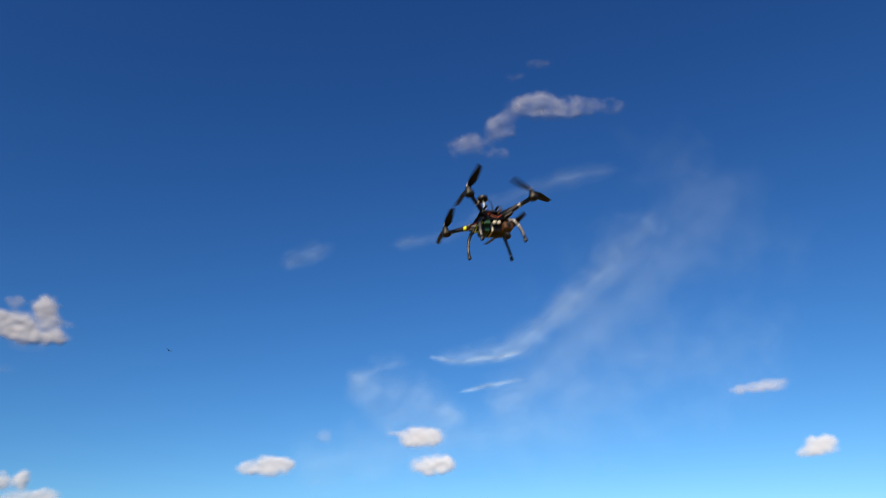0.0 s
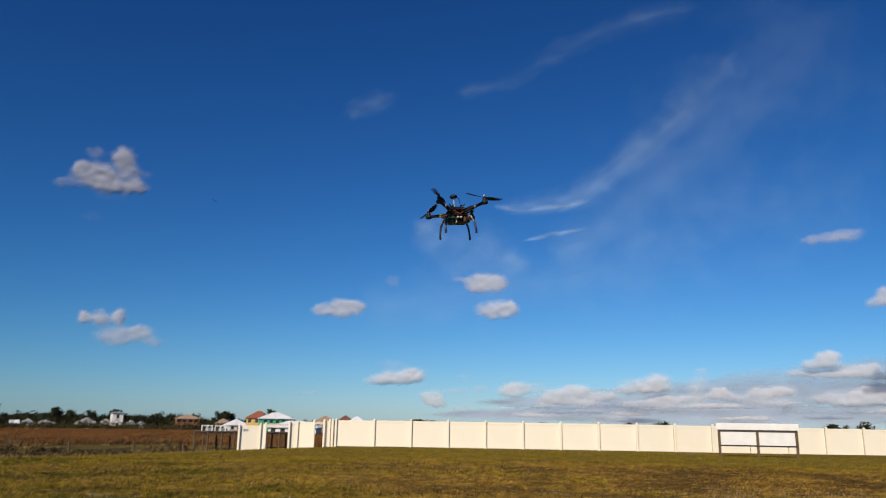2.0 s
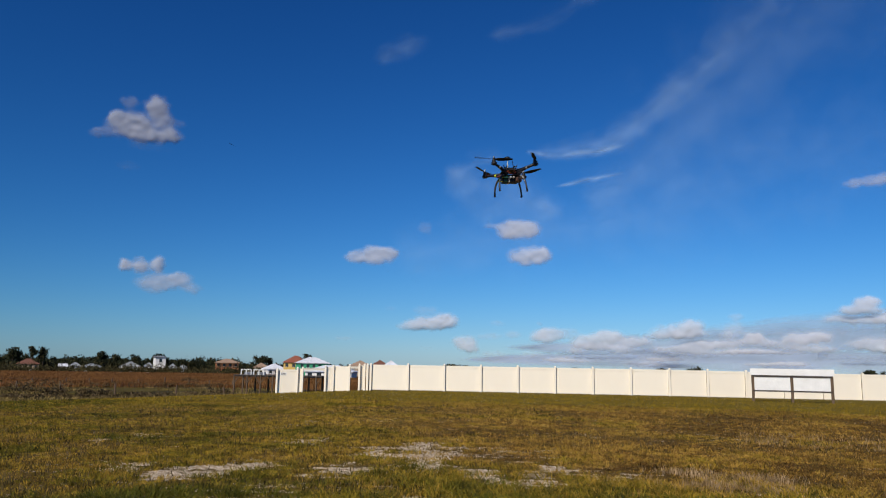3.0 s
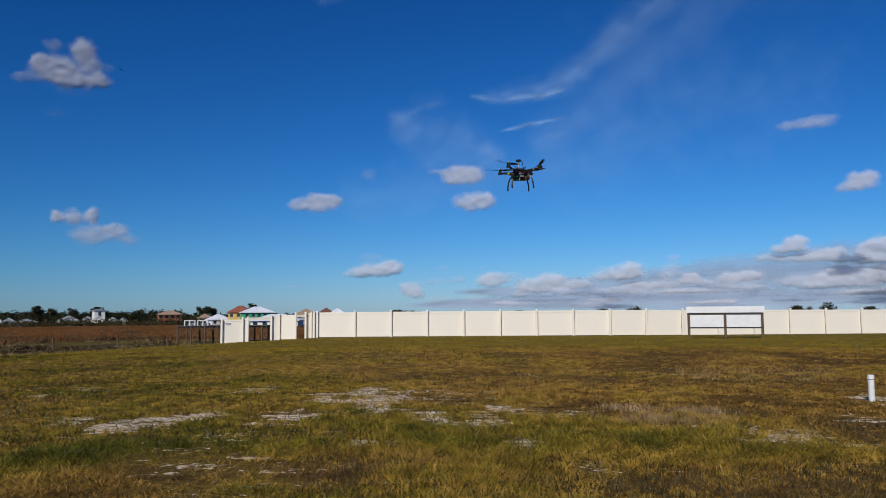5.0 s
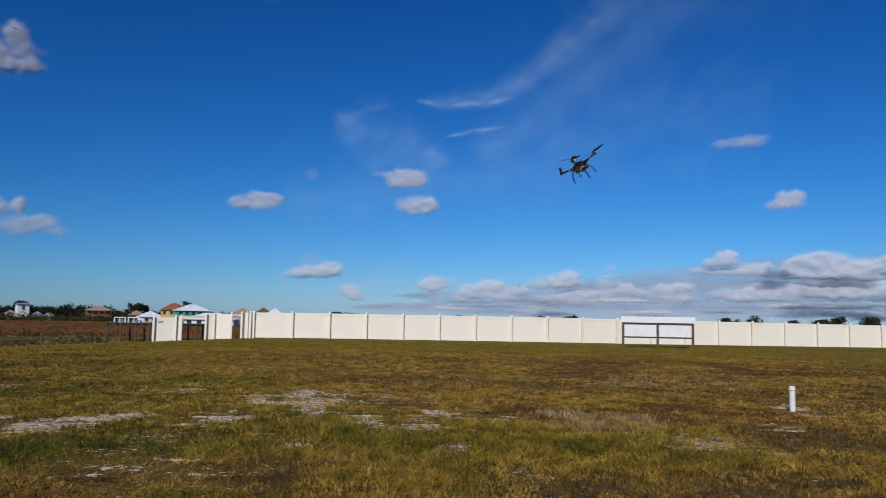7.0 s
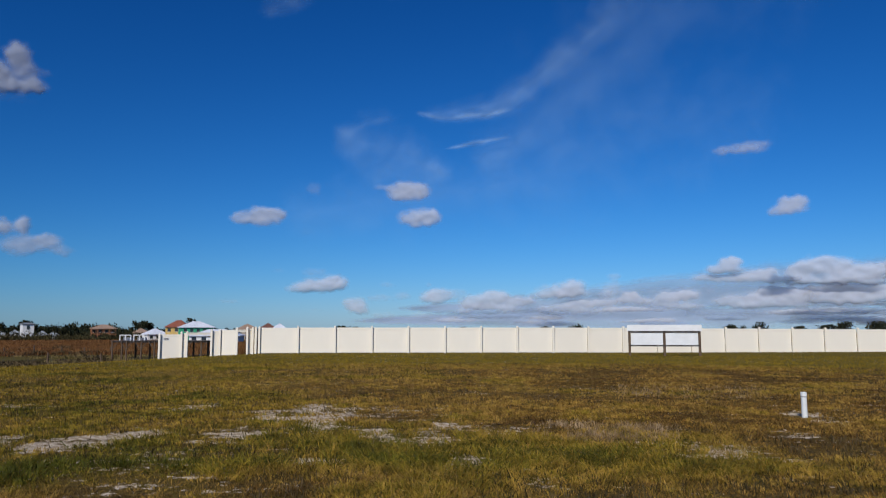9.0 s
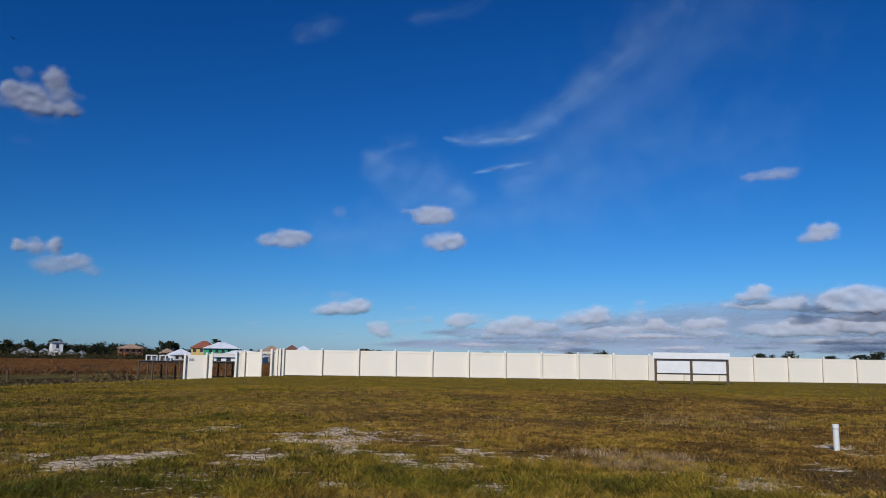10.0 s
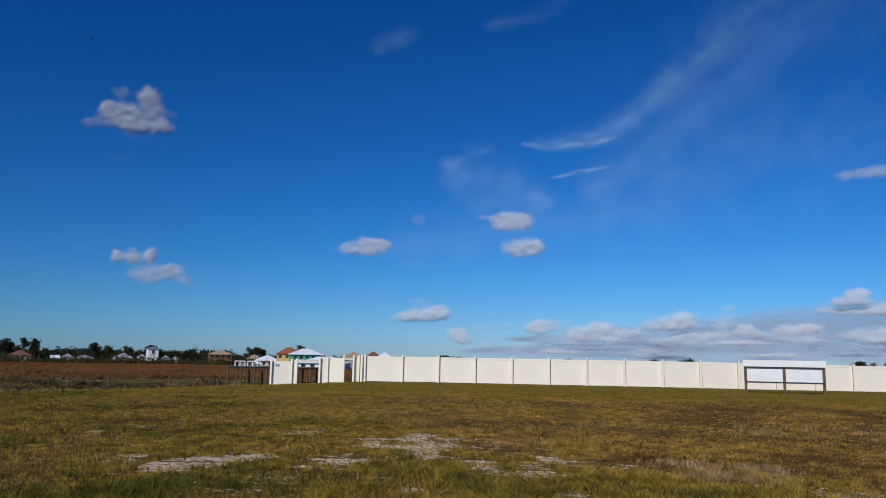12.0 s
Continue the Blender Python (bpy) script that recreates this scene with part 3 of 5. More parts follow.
cirrus([(-12.4, 23.3, 0.5), (-9.51, 24.65, 1.0), (-6.4, 25.5, 0.5)], 0.4, 8, 4360)
# low grey-white cloud deck far behind the heaps
cirrus([(-6, 0.7, 0.2), (4, 0.9, 0.45), (14, 1.0, 0.6), (26, 1.1, 0.9), (44, 1.2, 1.0)], 0.95, 21, 4560, 4.0, MAT_DECK, "low grey-blue cloud deck above the horizon")
cirrus([(-2, 1.7, 0.2), (6, 1.8, 0.5), (16, 2.1, 0.7), (28, 2.4, 1.1), (46, 2.6, 1.2)], 0.85, 22, 4570, 4.0, MAT_DECK, "low grey-blue cloud deck above the horizon")
cirrus([(8, 2.6, 0.3), (15, 2.9, 0.5), (24, 3.4, 0.8), (34, 3.6, 1.2), (48, 4.0, 1.3)], 0.6, 23, 4580, 4.0, MAT_DECK, "low grey-blue cloud deck above the horizon")
deck = np.random.default_rng(77)
for i in range(34):
    az = 4 + 36 * deck.random()
    el = 0.35 + 1.5 * deck.random()
    w = 1.2 + 2.6 * deck.random()
    k = 0.35 + 0.4 * deck.random()
    cumulus("flat grey-white streak of low cloud", [(az, el, w, 0.14 + 0.12 * deck.random(), k), (az + w * (deck.random() - 0.5), el + 0.1, w * 0.5, 0.22, k), (az - w * 0.6 * deck.random(), el + 0.05, w * 0.4, 0.18, k)],
            500 + i, 4050 + 6 * i, MAT_BANK if deck.random() < 0.7 else MAT_CUMULUS)


# ---- fence ----
def post_bm(high):
    bm = box(0.127, 0.127, high + 0.25, 0, 0, -0.25, 0.006)
    bm2 = bmesh.new()
    bmesh.ops.create_cone(bm2, cap_ends=True, segments=4, radius1=0.107, radius2=0.01, depth=0.06)
    bmesh.ops.transform(bm2, matrix=Matrix.Translation((0, 0, high + 0.055)) @ pose(0, 0, 0, 0, 0, 45), verts=bm2.verts)
    box(0.15, 0.15, 0.03, 0, 0, high, 0.004, bm)
    return join(bm, bm2)


FENCE_H = 1.68


def fence_run(points, label, closed):
    """A fence through (x, y, foot) places; closed tells which bays hold a panel."""
    fence = thing("vinyl_fence", label, "fence", Matrix.Translation(points[0]))
    base = Vector(points[0])
    post = mesh_of("post", post_bm(FENCE_H + 0.05), MAT_VINYL_POST)
    shared = {}
    for p in points:
        part("post", post, None, fence, m=Matrix.Translation(Vector(p) - base))
    for a, b, on in zip(points, points[1:], closed):
        a, b = Vector(a), Vector(b)
        run = (b - a)
        width = round(run.xy.length - 0.10, 1)
        if on:
            if width not in shared:
                shared[width] = (mesh_of("panel", box(width + 0.04, 0.03, FENCE_H - 0.10, 0, 0.13, 0.05, 0.004), MAT_VINYL),
                                 mesh_of("rail", box(width + 0.04, 0.05, 0.13, 0, 0.13, 0, 0.005), MAT_VINYL))
            mid = (a + b) / 2 - base
            panel = part("panel", shared[width][0], None, fence, m=pose(mid.x, mid.y, mid.z, 0, 0, math.degrees(math.atan2(run.y, run.x))))
            part("top_rail", shared[width][1], None, panel, m=Matrix.Translation((0, 0, FENCE_H - 0.12)))
            part("bottom_rail", shared[width][1], None, panel, m=Matrix.Translation((0, 0, 0.03)))
    return fence


def foot(x, y):
    return float(height(x, y))


main_line = []
for k in range(0, 31):
    x = -9.77 + 2.445 * k - (0.10 if k == 0 else 0)
    y = 49.5 + max(0, k - 8) * 0.14
    main_line.append((x, y, foot(x, y) - 0.012 * max(0, k - 8)))
fence_run(main_line, "long cream vinyl privacy fence on mown grass", [True] * 30)
left_line = [(-16.10, 48.70), (-14.80, 49.03), (-14.46, 49.08)]
fence_run([(x, y, foot(x, y)) for x, y in left_line], "cream vinyl fence end panel with a small notice", [True, True])
mid_line = [(-13.02, 49.62), (-12.52, 49.78), (-11.36, 49.62)]
fence_run([(x, y, foot(x, y)) for x, y in mid_line], "short cream vinyl fence section between two openings", [True, True])
gate_line = [(-10.73, 49.85), (-10.40, 50.0), (-10.14, 49.75)]
fence_run([(x, y, foot(x, y)) for x, y in gate_line], "narrow cream vinyl fence return beside an opening", [True, True])


def notice():
    ob = thing("notice_plate", "small pale notice plate with dark lines on a fence", "sign", pose(-15.72, 48.83, foot(-15.72, 48.83) + 1.32, 0, 0, 14.2))
    part("plate", box(0.42, 0.012, 0.20, 0, 0.08, 0, 0.003), MAT_WHITE, ob)
    for i, (w, z) in enumerate(((0.34, 0.13), (0.28, 0.08), (0.32, 0.03))):
        part("printed_bar", box(w, 0.004, 0.03, 0, 0.071, z), MAT_BAR, ob)


notice()


# ---- sign frame ----
def sign_frame():
    a, b = Vector((13.20, 43.57, 0)), Vector((17.12, 42.72, 0))
    run = b - a
    ob = thing("sign_frame", "wooden frame with blank white boards on three posts", "sign board",
               pose(a.x, a.y, foot(a.x, a.y), 0, 0, math.degrees(math.atan2(run.y, run.x))))
    w = run.length
    for x in (0.0, w / 2, w):
        part("post", box(0.14, 0.12, 1.95, x, -0.02, -0.35, 0.008), MAT_POST, ob)
    part("rail", box(w + 0.02, 0.05, 0.12, w / 2, -0.062, 1.36, 0.006), MAT_DARKWOOD, ob)
    part("rail", box(w + 0.02, 0.05, 0.085, w / 2, -0.062, 0.56, 0.006), MAT_DARKWOOD, ob)
    part("top_board", box(w + 0.26, 0.03, 0.36, w / 2, -0.098, 1.47, 0.004), MAT_WHITE, ob)
    for x in (w * 0.25, w * 0.75):
        part("board", box(w / 2 - 0.16, 0.02, 0.72, x, -0.05, 0.644, 0.004), MAT_WHITE, ob)


sign_frame()


# ---- standpipe ----
def standpipe():
    x, y = 6.85, 12.69
    ob = thing("standpipe", "short white plastic standpipe in a bare patch of sand", "pipe", Matrix.Translation((x, y, foot(x, y))))
    part("pipe", lathe([(0.048, -0.2), (0.048, 0.35), (0.041, 0.35)], 24), MAT_PVC, ob, smooth=False)
    part("cap", lathe([(0.053, 0.34), (0.053, 0.42), (0.049, 0.435), (0.02, 0.438)], 24), MAT_PVC, ob)
    part("strap", lathe([(0.0545, 0.355), (0.0545, 0.365)], 24), MAT_BAR, ob)


standpipe()


# ---- far houses ----
def plan(az, dist):
    return dist * math.sin(radians(az)), dist * math.cos(radians(az))


def roof_bm(w, d, rise, hip, over=0.5, thick=0.18):
    """A hip or gable roof with a fascia, its eaves at height 0."""
    bm = bmesh.new()
    W, D = w / 2 + over, d / 2 + over
    ridge = max(0.15, W - (D * hip))
    low = [bm.verts.new(v) for v in ((-W, -D, -thick), (W, -D, -thick), (W, D, -thick), (-W, D, -thick))]
    up = [bm.verts.new(v) for v in ((-W, -D, 0), (W, -D, 0), (W, D, 0), (-W, D, 0))]
    a, b = bm.verts.new((-ridge, 0, rise)), bm.verts.new((ridge, 0, rise))
    bm.faces.new(low[::-1])
    for i in range(4):
        bm.faces.new((low[i], low[(i + 1) % 4], up[(i + 1) % 4], up[i]))
    bm.faces.new((up[0], up[1], b, a))
    bm.faces.new((up[2], up[3], a, b))
    bm.faces.new((up[1], up[2], b))
    bm.faces.new((up[3], up[0], a))
    return bm


def roof_material(name, c, seam):
    m = Mat(name, 0.5 if seam else 0.85)
    wave = m.t.nodes.new("ShaderNodeTexWave")
    wave.bands_direction = "X" if seam else "Z"
    m.put(wave, "Vector", m.co)
    m.put(wave, "Scale", 2.2 if seam else 3.5)
    n = m.noise(0.7, 5)
    m.color(m.mix(m.level(m.math("ADD", m.math("MULTIPLY", wave.outputs[1], 0.4), n), 0.35, 0.9), tuple(v * 0.72 for v in c), c))
    m.bump(wave.outputs[1], 0.5, 0.05)
    return m.m


WALLS = {k: worn(k + "_wall_paint", c, 0.8, vary=0.15, scale=0.6) for k, c in
         dict(white=(0.78, 0.77, 0.74), yellow=(0.62, 0.42, 0.13), green=(0.06, 0.42, 0.22), orange=(0.36, 0.15, 0.07), tan=(0.40, 0.32, 0.23), grey=(0.42, 0.42, 0.42)).items()}
ROOFS = {k: roof_material(k + "_roofing", c, s) for k, c, s in
         (("white", (0.74, 0.76, 0.80), True), ("red", (0.26, 0.085, 0.05), False), ("brown", (0.17, 0.075, 0.05), False), ("tan", (0.34, 0.23, 0.16), False), ("grey", (0.27, 0.29, 0.30), True), ("orange", (0.42, 0.20, 0.11), False))}


def wall_bm(w, d, h, holes):
    """A wall box, hollow, with openings through its front: holes are (x, z, width, height)."""
    t = 0.25
    bm = box(t, d, h, -w / 2 + t / 2, 0, 0)
    box(t, d, h, w / 2 - t / 2, 0, 0, 0, bm)
    box(w - 2 * t, t, h, 0, d / 2 - t / 2, 0, 0, bm)
    xs = sorted({-w / 2 + t, w / 2 - t, *[x - a / 2 for x, z, a, b in holes], *[x + a / 2 for x, z, a, b in holes]})
    zs = sorted({0.0, h, *[z for x, z, a, b in holes], *[z + b for x, z, a, b in holes]})
    for x0, x1 in zip(xs, xs[1:]):
        for z0, z1 in zip(zs, zs[1:]):
            mx, mz = (x0 + x1) / 2, (z0 + z1) / 2
            if not any(abs(mx - x) < a / 2 and z < mz < z + b for x, z, a, b in holes):
                box(x1 - x0, t, z1 - z0, mx, -d / 2 + t / 2, z0, 0, bm)
    return bm


def house(label, az, dist, w, d, eave, rise, wall, roof, hip=1.0, storeys=2, bays=4, turn=0.0, porch=False, tower=None, name="house"):
    x, y = plan(az, dist)
    z = foot(x, y)
    ob = thing(name, label, "house", pose(x, y, z - 0.3, 0, 0, -az + turn), "houses beyond the field")
    sh = (eave + 0.3) / storeys
    holes = [((i + 0.5) * w / bays - w / 2, 0.3 + s * sh + sh * 0.28, min(1.3, w / bays * 0.5), sh * 0.46) for s in range(storeys) for i in range(bays)]
    part("wall", wall_bm(w, d, eave + 0.3, holes), WALLS[wall], ob)
    part("roof", roof_bm(w, d, rise, hip), ROOFS[roof], ob, m=Matrix.Translation((0, 0, eave + 0.36 + 0.12)))
    for hx, hz, a, b in holes:
        win = part("window", box(a + 0.16, 0.08, 0.10, hx, -d / 2 - 0.03, hz - 0.10), MAT_WHITE, ob)
        part("pane", box(a, 0.03, b, hx, -d / 2 + 0.14, hz), MAT_GLASS, win)
    if porch:
        part("balcony", box(w * 0.9, 1.8, 0.18, 0, -d / 2 - 0.92, sh), WALLS[wall], ob)
        part("porch_roof", box(w * 0.95, 2.0, 0.16, 0, -d / 2 - 1.0, eave + 0.15), ROOFS[roof], ob)
        for i in range(bays + 1):
            part("column", box(0.22, 0.22, eave + 0.15, (i / bays - 0.5) * w * 0.88, -d / 2 - 1.7, 0), WALLS["white" if wall != "orange" else "orange"], ob)
        part("railing", box(w * 0.88, 0.06, 0.10, 0, -d / 2 - 1.78, sh + 1.0), WALLS["white" if wall != "orange" else "tan"], ob)
    if tower:
        tw, th = tower
        part("cupola", box(tw, tw, th, 0, 0, eave + rise * 0.75), WALLS["white"], ob)
        part("cupola_roof", roof_bm(tw, tw, th * 0.5, 1.0, 0.3, 0.1), ROOFS[roof], ob, m=Matrix.Translation((0, 0, eave + rise * 0.75 + th + 0.1)))
    return ob


FAR = 380
house("tan house with a low brown tile roof", -34.95, FAR, 8.4, 7, 3.0, 2.2, "tan", "brown", storeys=1)
house("small white gabled house among bushes", -32.85, FAR, 3.4, 5, 2.0, 1.3, "white", "white", 0.1, 1, 1)
house("grey-roofed low house among trees", -32.1, FAR, 4.6, 6, 2.4, 1.7, "grey", "grey", storeys=1, bays=2)
house("long grey-roofed low house among trees", -31.05, FAR, 7.6, 6, 2.2, 1.3, "grey", "grey", storeys=1)
house("white hip-roofed house with a small cupola", -28.55, FAR, 9.4, 8, 2.2, 2.5, "white", "grey", storeys=1, bays=5, porch=True, tower=(1.4, 0.8))
house("white tower house with a flat overhanging roof", -26.66, FAR, 4.6, 5, 7.2, 0.5, "white", "grey", 0.6, 2, 1, 12)
house("low white wing beside a tower house", -27.35, FAR + 4, 4.0, 5, 3.0, 1.5, "white", "grey", storeys=1, bays=2)
house("grey hip-roofed pavilion with dark openings", -25.75, FAR - 4, 4.2, 5, 2.2, 1.9, "grey", "grey", storeys=1, bays=2)
house("grey hip-roofed pavilion with dark openings", -25.05, FAR - 2, 4.2, 5, 2.0, 1.8, "grey", "grey", storeys=1, bays=2)
house("two-storey red-brown house with porches and tan roof", -21.95, FAR, 11.0, 9, 5.2, 1.8, "orange", "tan", storeys=2, bays=4, porch=True)
house("low house with a tan hip roof", -19.5, FAR, 7.0, 7, 3.2, 2.2, "tan", "tan", storeys=1)
house("small white house with a white metal roof", -18.55, 330, 8.0, 7, 2.4, 2.3, "white", "white", storeys=1, bays=3, turn=20)
house("yellow house with a red hip roof", -16.95, 320, 8.6, 7, 5.3, 2.8, "yellow", "red", storeys=2, bays=3, turn=-15)
house("bright green house with a white metal roof", -15.75, 300, 11.6, 9, 5.0, 2.3, "green", "white", storeys=2, bays=5, turn=10)
house("wide low pavilion with a white metal roof", -14.25, 220, 13.4, 9, 1.9, 1.75, "white", "white", storeys=1, bays=5, turn=-12)
house("house with a brown hip roof behind a fence", -12.1, 300, 8.2, 8, 4.2, 2.2, "tan", "tan", storeys=2, bays=3)
house("house with a red-brown hip roof behind a fence", -10.6, 300, 7.2, 8, 4.2, 2.5, "tan", "brown", storeys=2, bays=3)
house("house with a white metal hip roof behind a fence", -9.75, 285, 6.0, 8, 4.0, 2.3, "green", "white", storeys=2, bays=2)


# ---- trees ----
def leaves(cloud, size, rng):
    """Small crossed leaf clumps at the points of a cloud."""
    n = len(cloud)
    d = rng.normal(size=(n, 3))
    d /= np.linalg.norm(d, axis=1)[:, None]
    e = np.cross(d, rng.normal(size=(n, 3)))
    e /= np.linalg.norm(e, axis=1)[:, None]
    s = size * (0.5 + rng.random((n, 1)))
    verts = np.stack([cloud + d * s, cloud + e * s * 0.7, cloud - d * s, cloud - e * s * 0.7], 1).reshape(-1, 3)
    return verts, np.arange(4 * n).reshape(n, 4)


def crown_points(rng, n, cx, cy, cz, rx, rz, lumps):
    c = rng.normal(size=(lumps, 3)) * np.array([rx, rx, rz]) * 0.5
    own = c[rng.integers(0, lumps, n)] + rng.normal(size=(n, 3)) * np.array([rx, rx, rz]) * 0.26
    return own + np.array([cx, cy, cz])


def tree(label, az, dist, top_el, wide, seed, pine=False, bare=0.45):
    rng = np.random.default_rng(seed)
    x, y = plan(az, dist)
    z = foot(x, y)
    high = 1.5 + dist * math.tan(radians(top_el)) - z
    ob = thing("tree", label, "tree", Matrix.Translation((x, y, z)), "trees on the horizon")
    bm = tube([(0, 0, -0.3), (0.1, 0.05, high * 0.4), (-0.1, 0, high * 0.75), (0, 0, high * 0.95)], [high * 0.026, high * 0.02, high * 0.012, high * 0.004], 7)
    for k in range(7):
        a, h0 = rng.random() * math.tau, high * (bare + 0.08 * k * (1 - bare))
        tube([(0, 0, h0), (math.cos(a) * wide * 0.2, math.sin(a) * wide * 0.2, h0 + high * 0.05), (math.cos(a) * wide * 0.42, math.sin(a) * wide * 0.42, h0 + high * 0.1)], [high * 0.009, high * 0.006, high * 0.002], 5, bm)
    part("trunk", bm, MAT_BARK, ob, smooth=True)
    pts = crown_points(rng, 1000, 0, 0, high * (1 + bare) / 2, wide / 2, high * (1 - bare) / 2, 9 if pine else 14)
    pts = pts[(pts[:, 2] < high * 1.02) & (pts[:, 2] > high * bare * 0.7)]
    v, f = leaves(pts, wide * 0.065, rng)
    crown = sheet("crown", v, f, MAT_PINE, smooth=False)
    crown.parent = ob
    return ob


for i, (az, d, el, w) in enumerate([(-34.1, 430, 0.92, 5.5), (-34.75, 430, 0.95, 5.0), (-35.9, 430, 0.85, 7), (-30.4, 440, 0.72, 6), (-29.6, 440, 0.70, 5), (-28.2, 440, 0.6, 5), (-26.6, 430, 0.66, 6),
                                    (-19.6, 420, 0.74, 6.5), (-18.95, 425, 0.55, 5), (-16.25, 410, 0.86, 5.0), (-17.2, 420, 0.4, 5)]):
    tree("dark pine standing above the far woods", az, d, el, w, 40 + i, True, 0.5)
for i, (az, d, el, w) in enumerate([(10.4, 360, 0.30, 5), (13.1, 330, 0.5, 4.2), (12.5, 330, 0.3, 2.5), (24.0, 320, 0.40, 6), (24.9, 325, 0.36, 3), (26.1, 300, 0.56, 5.5), (28.4, 310, 0.30, 4), (30.3, 290, 0.36, 6), (31.3, 290, 0.60, 5.5), (33.2, 300, 0.62, 6),
                                    (4.6, 420, 0.27, 4), (-5.2, 400, 0.32, 9), (-4.0, 400, 0.28, 6), (17.6, 340, 0.25, 5)]):
    tree("dark round-topped tree behind a cream fence", az, d, el, w, 80 + i, False, 0.25)


def woods():
    """The far belt of trees: many crowns of leaf clumps in one body."""
    rng = np.random.default_rng(5)
    pts, low = [], []
    for k in range(700):
        az, d = -46 + 33.5 * rng.random(), 430 + 90 * rng.random()
        x, y = plan(az, d)
        h = 3.8 + 1.8 * rng.random() + 1.4 * float(value_noise(az * 0.6, 0.0, 1.0, 2))
        h *= 1.0 if az < -21 else 0.72
        w = 2.2 + 2.0 * rng.random()
        pts.append(crown_points(rng, 300, x, y, foot(x, y) + h * 0.5, w, h * 0.5, 12))
    for k in range(60):
        az, d = -14 + 54 * rng.random(), 700 + 500 * rng.random()
        x, y = plan(az, d)
        pts.append(crown_points(rng, 80, x, y, foot(x, y) + 2.6, 5, 2.2, 6))
    v, f = leaves(np.concatenate(pts), 0.50, rng)
    tagged(sheet("far_woods", v, f, MAT_PINE, smooth=False), "dark green belt of far pine woods", "woods", kind="stuff")
    for k in range(320):
        az, d = -40 + 23 * rng.random(), 340 + 34 * rng.random()
        x, y = plan(az, d)
        h = 1.3 + 3.2 * rng.random() ** 2
        low.append(crown_points(rng, 90, x, y, foot(x, y) + h * 0.45, 0.9 + h * 0.45, h * 0.5, 5))
    v, f = leaves(np.concatenate(low), 0.26, rng)
    tagged(sheet("garden_scrub", v, f, MAT_SCRUB, smooth=False), "olive bushes and small trees between far houses", "bushes", kind="stuff")


woods()


# ---- grass ----
def blades(name, x, y, high, wide, lean, rng, material, label, category, tone=None, toward_az=None):
    """Many bent, tapering blades standing on the ground, in one body."""
    n = len(x)
    z = height(x, y)
    a = rng.random(n) * math.tau
    b = rng.random(n) * math.tau if toward_az is None else toward_az
    side = np.stack([np.cos(a), np.sin(a), 0 * a], -1) * (wide / 2)[:, None]
    bend = np.stack([np.cos(b), np.sin(b), 0 * b], -1) * (high * lean)[:, None]
    base = np.stack([x, y, z - 0.01], -1)
    mid = base + bend * 0.35 + np.stack([0 * a, 0 * a, high * 0.6], -1)
    tip = base + bend + np.stack([0 * a, 0 * a, high * (1 - 0.35 * np.minimum(lean, 2))], -1)
    v = np.stack([base - side, base + side, mid + side * 0.8, mid - side * 0.8, tip], 1).reshape(-1, 3)
    k = np.arange(n)[:, None] * 5
    f = np.concatenate([k + [0, 1, 2], k + [0, 2, 3], k + [3, 2, 4]], 1).reshape(-1, 3)
    tone = np.zeros(n) if tone is None else tone
    return tagged(sheet(name, v, f, material, {"lush": np.repeat(lushness(x, y), 5), "tone": np.repeat(tone, 5)}, False), label, category, kind="stuff")


def clumped(rng, n, per, r0, r1, a0, a1, spread):
    r = r0 * (r1 / r0) ** rng.random(n)
    a = np.radians(a0 + (a1 - a0) * rng.random(n))
    x, y = np.repeat(r * np.sin(a), per), np.repeat(r * np.cos(a), per)
    s = np.repeat(spread * (0.6 + 0.06 * r), per)
    return x + rng.normal(size=n * per) * s, y + rng.normal(size=n * per) * s


def dry_side(x, y):
    """How dead and dark the thatch is: brown by the near left, and in scattered spots."""
    r = np.hypot(x, y)
    # near left: dead thatch, its tone darkened further to stand for lens fall-off
    near = 1.4 * step(-x - 0.15 * r, 0.0, 2.2) * step(-r, -8.6, -7.4)
    return np.clip(near * step(value_noise(x, y, 0.8, 3), 0.25, 0.5) + 0.6 * step(value_noise(x + 31, y * 1.3, 0.55, 4), 0.58, 0.70) * step(-x, -1.0, 2.0), 0, 1)


def green_side(x, y):
    """The grass is greener and darker to one side of the field, drier and paler to the other."""
    k = x / np.hypot(x, y)
    # the left term also puts lens fall-off into the grass colour
    return 0.36 * step(-k, -0.05, 0.42) - 0.10 * step(k, 0.0, 0.3)


